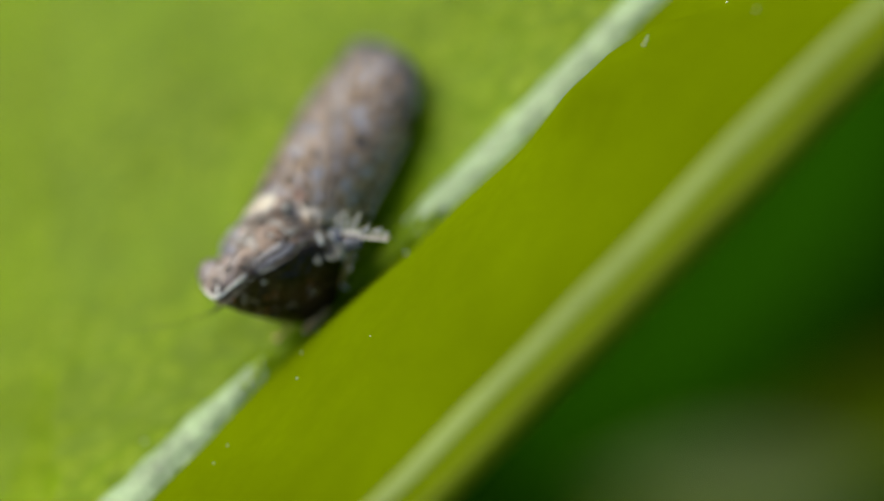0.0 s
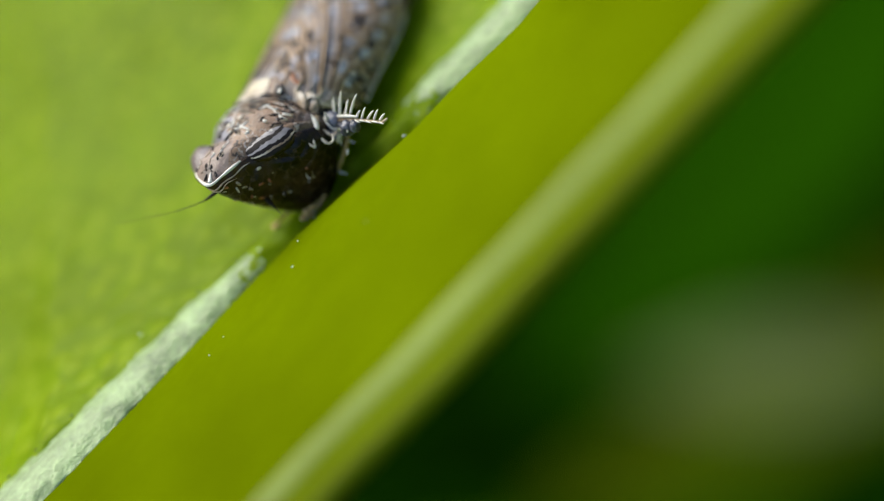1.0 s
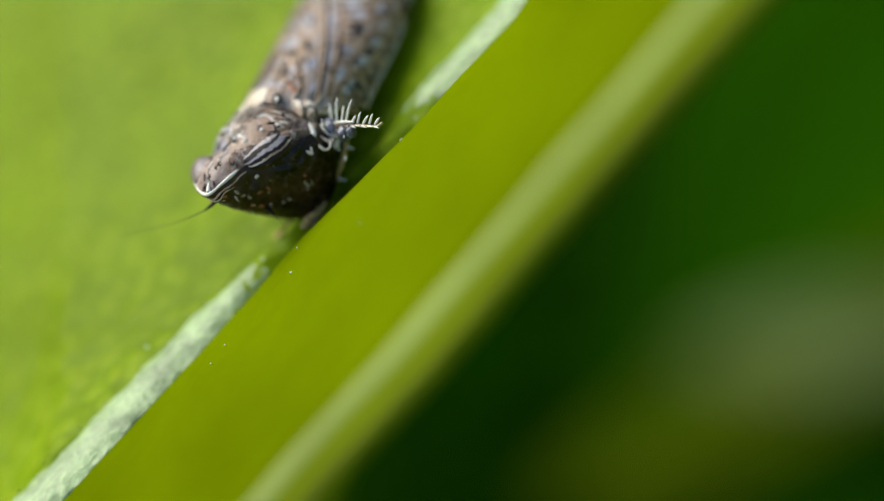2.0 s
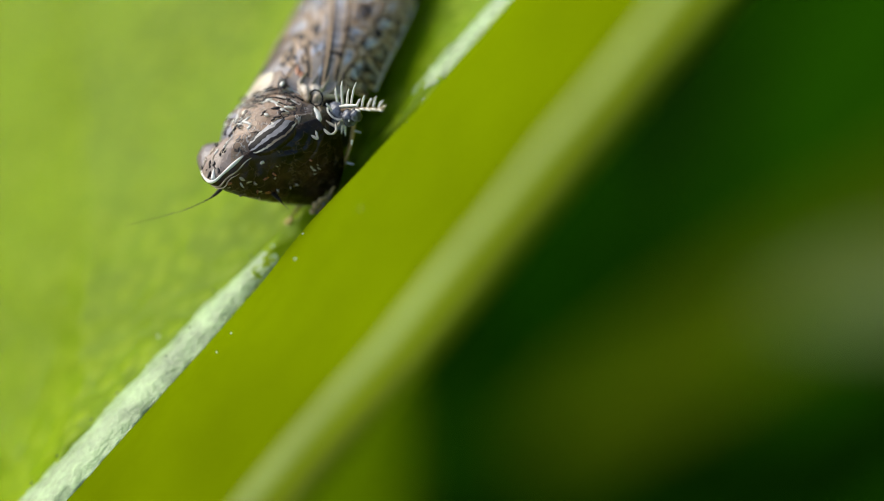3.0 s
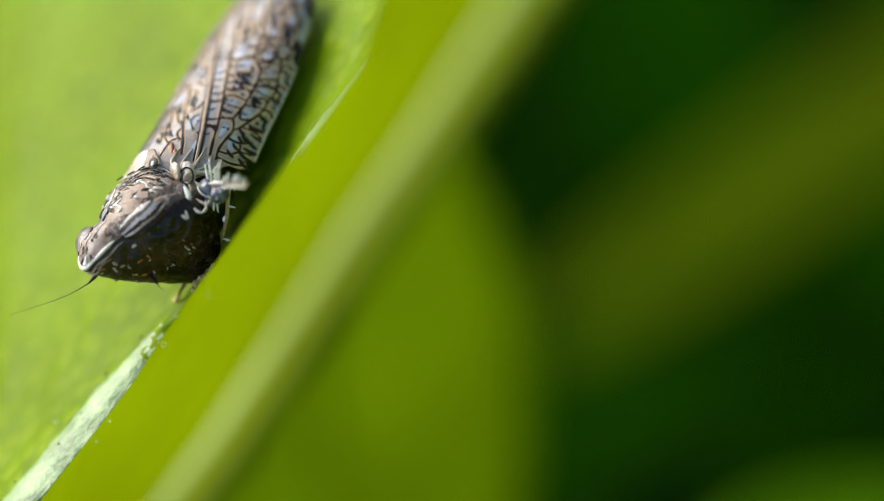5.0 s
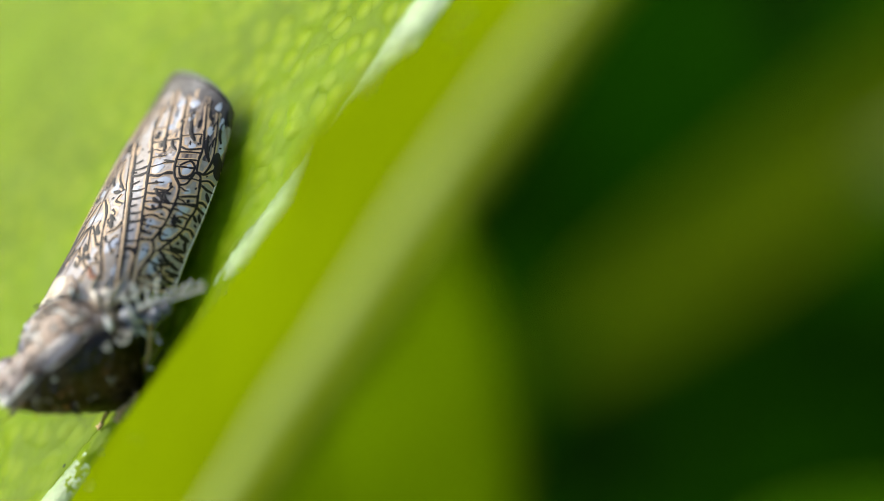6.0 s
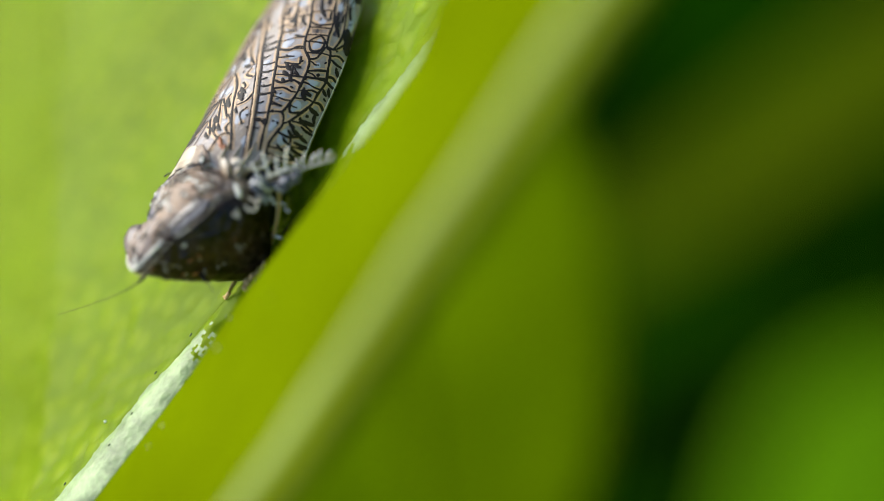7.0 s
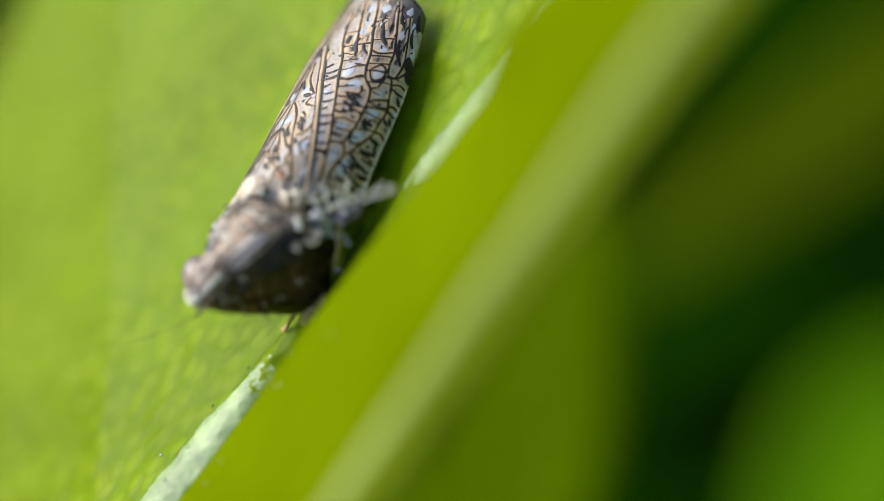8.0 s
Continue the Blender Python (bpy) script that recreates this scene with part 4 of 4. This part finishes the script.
for u, v, du, dv, r, mat in ((0.22, 0.55, 0.01, 0.20, 0.012, TAN), (0.20, 0.50, 0.01, 0.18, 0.010, VEIN_DARK), (0.27, 0.30, 0.0, 0.22, 0.013, TAN), (0.30, 0.62, 0.01, 0.14, 0.010, VEIN_DARK), (0.33, 0.50, 0.0, 0.16, 0.010, TAN), (0.42, 0.10, 0.0, 0.30, 0.012, IVORY), (0.40, 0.16, 0.0, 0.2, 0.009, VEIN_DARK), (0.14, 0.5, 0.05, 0.2, 0.010, TAN)):
    squiggle("scribble", crown_at, u, v, du, dv, r, mat, head, 0.02, 0.004, 8, u * 11)


def striped_eye(u, v):
    f, th = (2 * u - 1) * 0.90, radians(80) * (2 * v - 1)
    bow = math.sqrt(1 - abs(f / 0.905) ** 3.0)
    mid = Vector((2.19, 0.24, 1.36)) + Vector((-0.27, 0.36, -0.08)) * f + Vector((0.05, 0.03, 0.0)) * (1 - f * f)
    return (mid + Vector((0.165, 0.145, -0.11)) * math.sin(th) * bow + Vector((0.35, 0.30, 0.85)) * (0.15 * math.cos(th) * bow)) * MM


def stripe(u, v):
    v += 0.06 * noise.noise((u * 4, v * 2, 1)) + 0.035 * noise.noise((u * 12, v * 5, 4))
    blot = 0.07 * smoothstep(0.55, 0.2, u) if u < 0.55 else 0.0
    for top, slot in ((0.06, 4), (0.18, 0), (0.28 + blot, 1), (0.40, 2), (0.50 + blot, 1), (0.63, 2), (0.73, 1), (0.79, 5), (0.86, 1)):
        if v < top:
            return slot
    return 3


part("eye", sheet(48, 72, striped_eye, 0.02 * MM, stripe), (IVORY, VEIN_DARK, GREY_PALE, FACE, CROWN, TAN), head, "long eye with dark and lilac stripes")
rng = random.Random(21)
for _ in range(30):
    u, v = rng.uniform(0.12, 0.46), rng.uniform(0.15, 0.85)
    squiggle("scribble", crown_at, u, v, rng.uniform(-0.02, 0.02), rng.uniform(-0.16, 0.16), rng.uniform(0.012, 0.018), rng.choice((VEIN_DARK, VEIN_DARK, TAN, IVORY)), head, 0.03, 0.003, 8, u * 40)
for _ in range(26):
    u, v = rng.uniform(0.36, 0.74), rng.uniform(0.06, 0.40)
    squiggle("scribble", face_at, u, v, rng.uniform(-0.05, 0.05), rng.uniform(-0.06, 0.06), rng.uniform(0.012, 0.022), rng.choice((TAN, LEG, TAN, RUST, VEIN_DARK, VEIN_DARK)), head, 0.03, 0.008, 8, u * 40)
rng = random.Random(3)
for _ in range(34):
    u, v = rng.uniform(0.36, 0.80), rng.uniform(0.10, 0.62)
    p = face_at(u, v, 0.014)
    part("fleck", egg(p, (rng.uniform(0.05, 0.11), rng.uniform(0.016, 0.028), 0.015), (rng.uniform(40, 90), rng.uniform(0, 60), rng.uniform(0, 180)), 0.5, 12), rng.choice((TAN, TAN, LEG, RUST)), head)
# throat under the head, in the black that stands for shade
part("throat", egg((2.15, 0.05, 0.42), (0.36, 0.5, 0.34), (0, 20, 0), 0.05), UNDER_SHADE, hopper)


# scutellum and wing bases
def scutellum(u, v):
    rear = Vector((0.98, -0.42, 1.31)).lerp(Vector((1.06, 0.20, 1.43)), v)
    ahead = Vector((1.30, -0.58, 1.34)).lerp(Vector((1.42, 0.44, 1.42)), v)
    return (rear.lerp(ahead, u) + Vector((0, 0, 0.015 + 0.07 * math.sin(math.pi * v)))) * MM


def scut_zone(u, v):
    return (1 if u < 0.45 + 0.3 * v else 2) if v < 0.60 + 0.20 * (1 - u) else 0


scut = part("scutellum", sheet(16, 24, scutellum, 0.03 * MM, scut_zone), (PRONOTUM, CREAM, TAN), hopper, "cream white and brown scutellum")
part("dark_spot", egg((1.40, 0.34, 1.49), (0.10, 0.085, 0.02), (0, 14, 30)), VEIN_DARK, scut)
part("white_dot", egg((1.42, 0.36, 1.51), (0.045, 0.032, 0.022)), IVORY, scut)
for y in (-0.40, -0.16, 0.08):
    part("dark_line", tube(curve_points(((1.375, y - 0.10, 1.475), (1.385, y, 1.50), (1.39, y + 0.10, 1.505)), 8), uneven(0.013, 8, y), 6), VEIN_DARK, scut)
part("rust_patch", egg((1.02, 0.36, 1.27), (0.12, 0.05, 0.03), (20, 10, 10), 0.2), RUST, scut)
part("rust_patch", egg((1.10, 0.44, 1.25), (0.06, 0.045, 0.03), (20, 10, 0), 0.2), RUST, scut)
base = part("wing_base", egg((1.50, 0.50, 1.18), (0.22, 0.20, 0.075), (36, 12, 24), 0.15), TAN, hopper, "tan lumpy wing base")
part("lump", egg((1.80, 0.62, 1.13), (0.16, 0.15, 0.12), (20, 10, 40), 0.06), CROWN, base, "brown rounded lump")
part("lump", egg((1.46, 0.66, 1.10), (0.22, 0.12, 0.10), (20, 10, 20), 0.15), TAN, base)
part("rim_line", tube([(1.80 + 0.17 * math.cos(a), 0.655 + 0.14 * math.sin(a), 1.17 - 0.10 * math.sin(a)) for a in (2 * math.pi * k / 22 for k in range(20))], uneven(0.022, 20, 1.0), 7, False), TAN, base)
part("white_curve", tube(curve_points(((1.72, 0.72, 1.18), (1.88, 0.80, 1.10), (2.00, 0.80, 1.08)), 10), uneven(0.042, 10, 6.0), 8), IVORY, base)
part("knob", egg((1.56, 0.73, 1.15), (0.095, 0.050, 0.05), (0, 0, -30)), TAN, base)
part("dark_ring", tube([(1.56 + 0.125 * math.cos(a), 0.735 + 0.075 * math.sin(a), 1.16 - 0.06 * math.sin(a) - 0.03 * math.cos(a)) for a in (2 * math.pi * k / 20 for k in range(21))], [0.012] * 21, 6, False), VEIN_DARK, base)
for line in (((1.98, 0.80, 1.06), (2.10, 0.90, 0.92), (2.05, 0.98, 0.88), (1.92, 0.97, 0.92)), ((2.02, 0.74, 1.12), (2.20, 0.78, 1.00), (2.16, 0.70, 1.10)), ((1.90, 0.86, 1.0), (1.96, 0.96, 0.88), (1.86, 1.0, 0.86))):
    part("curl", tube(curve_points(line, 14), uneven(0.020, 14, line[0][0]), 6), TAN, base)
# folds of membrane that run from the wing base into the long veins
for k, (x1, a1) in enumerate(((0.95, 0.40), (1.00, 0.50), (0.92, 0.60), (1.02, 0.68), (0.98, 0.76))):
    line = curve_points((Vector((1.46, 0.56 + 0.045 * k, 1.21 - 0.035 * k)), wing_at(1.28, a1 - 0.01, 1, 0.030), wing_at(x1, a1, 1, 0.006)), 9)
    part("fold", tube(line, [0.034, 0.036, 0.034, 0.030, 0.026, 0.020, 0.014, 0.009, 0.004], 8), (TAN, WING, TAN, WING, TAN)[k], base)


# ---- legs and feelers ----
def limb(name, points, radii, mat, parent, label=""):
    count = 6 * (len(points) - 1) + 1
    at = np.linspace(0, len(points) - 1, count)
    return part(name, tube(curve_points(points, count), [float(np.interp(k, range(len(points)), radii)) for k in at], 8), mat, parent, label)


def bristle(p, way, length, r, parent, mat=IVORY):
    p, way = Vector(p), Vector(way).normalized()
    bend = Vector((0, 0, 0.04 * length))
    return part("bristle", tube([p, p + way * length * 0.35 + bend * 0.8, p + way * length * 0.75 + bend, p + way * length], [r, r, r * 0.8, r * 0.3], 6), mat, parent)


KNEE = Vector((1.66, 0.94, 0.88))
# the shin in its stretched pose, and the way its long spines point
END = Vector((-0.39, 0.77, -0.485))
OVER = Vector((-0.78, 0.20, 0.58))
hind = new("hind_leg")
hind.parent = hopper
tagged(hind, "pale spiny hind leg")
part("knee", egg((0.01, 0, -0.01), (0.14, 0.13, 0.16), (20, 0, 30), 0.10), GREY, hind, "smooth grey knee")
part("knee", egg((0.13, -0.04, -0.13), (0.10, 0.085, 0.12), (0, 20, 10), 0.15), GREY, hind, "smooth grey knee")
for turn, size in ((0.0, 0.118), (1.2, 0.105)):
    part("knee_band", tube([Vector((0.05, 0.03, 0.0)) + Vector((math.cos(a) * size * 0.6, math.cos(a + turn) * size * 0.9, math.sin(a) * size * 1.2)) for a in (2 * math.pi * k / 20 for k in range(21))], [0.013] * 21, 6, False), IVORY, hind)


def shin(f):
    return END * f + Vector((0.02, 0.03, 0.05)) * math.sin(math.pi * min(1, f))


limb("femur", (tuple(OVER * -0.04), tuple(shin(0.3) + OVER * -0.10), tuple(shin(0.5) + OVER * -0.10)), (0.05, 0.045, 0.03), GREY, hind)
limb("tibia", tuple(tuple(shin(f)) for f in (0.0, 0.33, 0.66, 1.0)), (0.030, 0.032, 0.028, 0.022), LEG, hind)
limb("tibia_ridge", tuple(tuple(shin(f) + OVER * 0.055 + Vector((0.02, 0.02, 0.02))) for f in (0.12, 0.35, 0.6)), (0.014, 0.026, 0.012), IVORY, hind, "cream ridge along the shin")
limb("tarsus", (tuple(END), tuple(END * 1.04 + OVER * 0.02), tuple(END * 1.10 + OVER * 0.06)), (0.028, 0.024, 0.016), LEG, hind)
for k, (f, long, lean) in enumerate(((0.02, 0.30, -0.32), (0.15, 0.38, -0.10), (0.28, 0.27, 0.10), (0.38, 0.38, 0.30), (0.52, 0.15, 0.7), (0.64, 0.18, 0.3), (0.75, 0.17, 0.8), (0.86, 0.17, 0.4), (0.96, 0.14, 0.9))):
    bristle(shin(f) + OVER * 0.03, OVER + END * lean, long, 0.021, hind)
for k, (f, long) in enumerate(((0.34, 0.16), (0.46, 0.20), (0.58, 0.17), (0.70, 0.18), (0.82, 0.17), (0.94, 0.15))):
    bristle(shin(f), END * 0.9 + Vector((0.20, 0.30, -0.15)) + OVER * (0.15 - 0.10 * (k % 2)), long, 0.016, hind)
for p, way, long in (((0.10, 0.02, -0.20), (0.55, 0.15, -0.55), 0.16), ((0.12, 0.05, -0.18), (0.75, 0.30, -0.50), 0.13), ((0.20, 0.10, -0.42), (0.4, 0.5, -0.3), 0.10), ((0.02, 0.16, -0.12), (0.5, 0.5, -0.6), 0.14), ((0.0, 0.22, -0.16), (0.3, 0.8, -0.5), 0.16), ((-0.06, 0.30, -0.20), (0.5, 0.7, -0.2), 0.15), ((0.06, 0.10, 0.06), (-0.2, 0.5, 0.7), 0.16)):
    bristle(p, way, long, 0.018, hind)
part("joint", egg(tuple(shin(0.36) + OVER * -0.13), (0.11, 0.14, 0.11), (20, 0, 30), 0.25), GREY, hind, "smooth grey joint")
part("joint", egg(tuple(shin(0.52) + OVER * -0.10), (0.08, 0.11, 0.09), (20, 0, 30), 0.3), GREY, hind, "smooth grey joint")

middle = new("middle_leg")
middle.parent = hopper
tagged(middle, "thin spiny middle leg")
limb("femur", ((1.7, 0.55, 0.55), (1.62, 0.85, 0.62), (1.58, 1.02, 0.62)), (0.07, 0.08, 0.05), UNDER_SHADE, middle)
limb("tibia", ((1.58, 1.02, 0.62), (1.95, 0.78, 0.36), (2.50, 0.36, 0.14)), (0.036, 0.030, 0.028), FOOT, middle)
limb("tarsus", ((2.50, 0.36, 0.16), (2.56, 0.26, 0.19), (2.62, 0.16, 0.17)), (0.032, 0.040, 0.03), FOOT, middle)
for p, way, long in (((1.74, 0.92, 0.50), (0.35, 0.9, -0.35), 0.15), ((2.10, 0.70, 0.30), (0.35, 0.9, -0.3), 0.16), ((2.05, 0.62, 0.40), (0.8, -0.2, 0.2), 0.08), ((1.85, 0.72, 0.52), (0.8, 0.0, -0.3), 0.09)):
    bristle(p, way, long, 0.016, middle)
for k in range(7):
    bristle((2.50 + 0.03 * k, 0.36 - 0.035 * k, 0.14), (0.5 - 0.2 * (k % 2), 0.5 - 0.3 * (k % 3), 0.15 - 0.2 * (k % 2)), 0.08, 0.013, middle, (LEG, FOOT, TAN)[k % 3])
part("claw", egg((2.67, 0.10, 0.15), (0.06, 0.045, 0.04), (0, 0, 40), 0.3, 12), FOOT, middle)
part("claw", egg((2.62, 0.18, 0.20), (0.07, 0.05, 0.045), (0, 0, 10), 0.3, 12), FOOT, middle)
part("claw", egg((2.57, 0.28, 0.22), (0.045, 0.035, 0.03), (0, 0, 60), 0.3, 12), FOOT, middle)

for name, hip, knee, foot in (("fore_leg", (2.05, -0.1, 0.35), (2.44, -0.20, 0.12), (2.50, -0.45, 0.0)), ("fore_leg", (2.05, 0.2, 0.35), (2.30, 0.42, 0.22), (2.56, 0.22, 0.08))):
    leg = new(name)
    leg.parent = hopper
    tagged(leg, "short tan fore leg under the head")
    limb("femur", (hip, tuple((Vector(hip) + Vector(knee)) / 2), knee), (0.05, 0.048, 0.036), SHIN, leg)
    limb("tibia", (knee, tuple((Vector(knee) + Vector(foot)) / 2 + Vector((0.03, 0, 0.02))), foot), (0.032, 0.024, 0.018), SHIN, leg)
    limb("tarsus", (foot, (foot[0] + 0.04, foot[1] - 0.06, foot[2] - 0.01), (foot[0] + 0.06, foot[1] - 0.10, foot[2] - 0.03)), (0.034, 0.032, 0.016), FOOT, leg)
    for dx, dy in ((0.07, -0.08), (0.02, -0.12)):
        part("claw", egg((foot[0] + dx, foot[1] + dy, foot[2] - 0.01), (0.035, 0.014, 0.014), (0, 0, 60), 0.2, 12), FOOT, leg)
far_leg = new("middle_leg")
far_leg.parent = hopper
tagged(far_leg, "thin dark middle leg mostly under the body")
limb("tibia", ((1.5, -0.3, 0.5), (1.6, -0.5, 0.3), (1.7, -0.6, -0.05)), (0.06, 0.05, 0.025), LEG, far_leg)

for base_p, stub, rest in (((2.84, -0.50, 1.36), (2.93, -0.78, 1.30), ((3.02, -1.12, 1.34), (3.10, -1.55, 1.44), (3.22, -2.05, 1.62))),
                           ((2.72, -0.10, 0.78), (2.90, 0.06, 0.74), ((2.97, 0.12, 0.73), (3.02, 0.17, 0.72), (3.06, 0.21, 0.71)))):
    feeler = new("antenna")
    feeler.parent = hopper
    tagged(feeler, "thin dark antenna")
    limb("scape", (base_p, tuple((Vector(base_p) + Vector(stub)) / 2 + Vector((0, 0, -0.01))), stub), (0.036, 0.028, 0.011), VEIN_DARK, feeler)
    limb("flagellum", (stub, *rest), (0.0085, 0.0050, 0.0035, 0.0022), VEIN_DARK, feeler)


def motions():
    out = Matrix.Translation(KNEE * MM)
    folded = out @ END.rotation_difference(Vector((0.388, 0.918, 0.078))).to_matrix().to_4x4()
    for thing in (second_leaf, strap_leaf, grey_leaf, low_leaf, upper_leaf, middle_leaf):
        rest = thing.matrix_world.copy()
        far = (rest.translation - Vector((0.004, -0.026, 0.025))).length / 0.1
        if thing is grey_leaf:
            path = ((0, 3.61, -0.37), (0.3, 2.89, 2.04), (0.5, 1.97, -0.38), (1, 3.09, 0.16), (1.5, 2.16, 1.12), (2.8, 1.39, 3.07), (3.2, 1.33, 3.66), (3.6, 1.58, 5.44), (4.2, 1.98, 5.28), (5.3, 3.27, 6.43), (8, 0.37, 3.51))
        elif thing is strap_leaf:
            path = ((0, 13.48, -2.98), (0.3, 12.78, -3.02), (1, 11.46, -4.12), (1.6, 9.59, -2.37), (2.8, 4.51, -1.46), (3.5, 0.25, 1.42), (4.2, -1.95, 0.91), (5.3, -2.15, 3.34), (5.7, -0.09, 2.9), (6.1, 1.14, 0.74), (6.5, -1.34, 1.6), (7.2, -3.1, 2.3), (7.6, -3.68, 2.76), (8, -3.12, 2.63))
        elif thing is low_leaf:
            path = ((0.0, 1.3, -4.4), (1.5, 1.0, -4.5), (3.0, 0.3, -4.6), (4.0, -0.7, -4.1), (4.6, -1.0, -3.6), (5.5, 1.1, -3.3), (6.0, 2.8, -6.2), (6.5, 1.8, -1.5), (7.0, 1.1, 0.4), (7.5, 0.2, 1.7), (8.0, 1.0, 0.5))
        elif thing is second_leaf:
            path = ((0, -3.39, -0.29), (0.3, -3.31, -1.06), (0.5, -3.09, -0.53), (1, -2.78, -0.3), (1.5, -2.44, -0.41), (2.8, -0.92, -0.59), (3.2, -0.45, -0.63), (3.6, 0.91, -0.69), (4.2, 2.19, 1.12), (5.3, 2.14, 3.95), (5.7, 3.11, 4.28), (6, 3.87, 3.23), (6.3, 4.43, 4.84), (6.5, 4.49, 5.21), (7, 3.4, 5.06), (7.5, 2.28, 6.01), (8, 1.77, 5.15))
        else:
            path = SWAY
        walk(thing, [(t, Matrix.Translation((Vector((0.896, -0.256, -0.363)) * dx + Vector((0.439, 0.634, 0.637)) * dy) * far * MM) @ rest) for t, dx, dy in path])
    walk(hind, [(0.0, folded), (5.35, folded), (5.6, out), (8.0, out)])


motions()
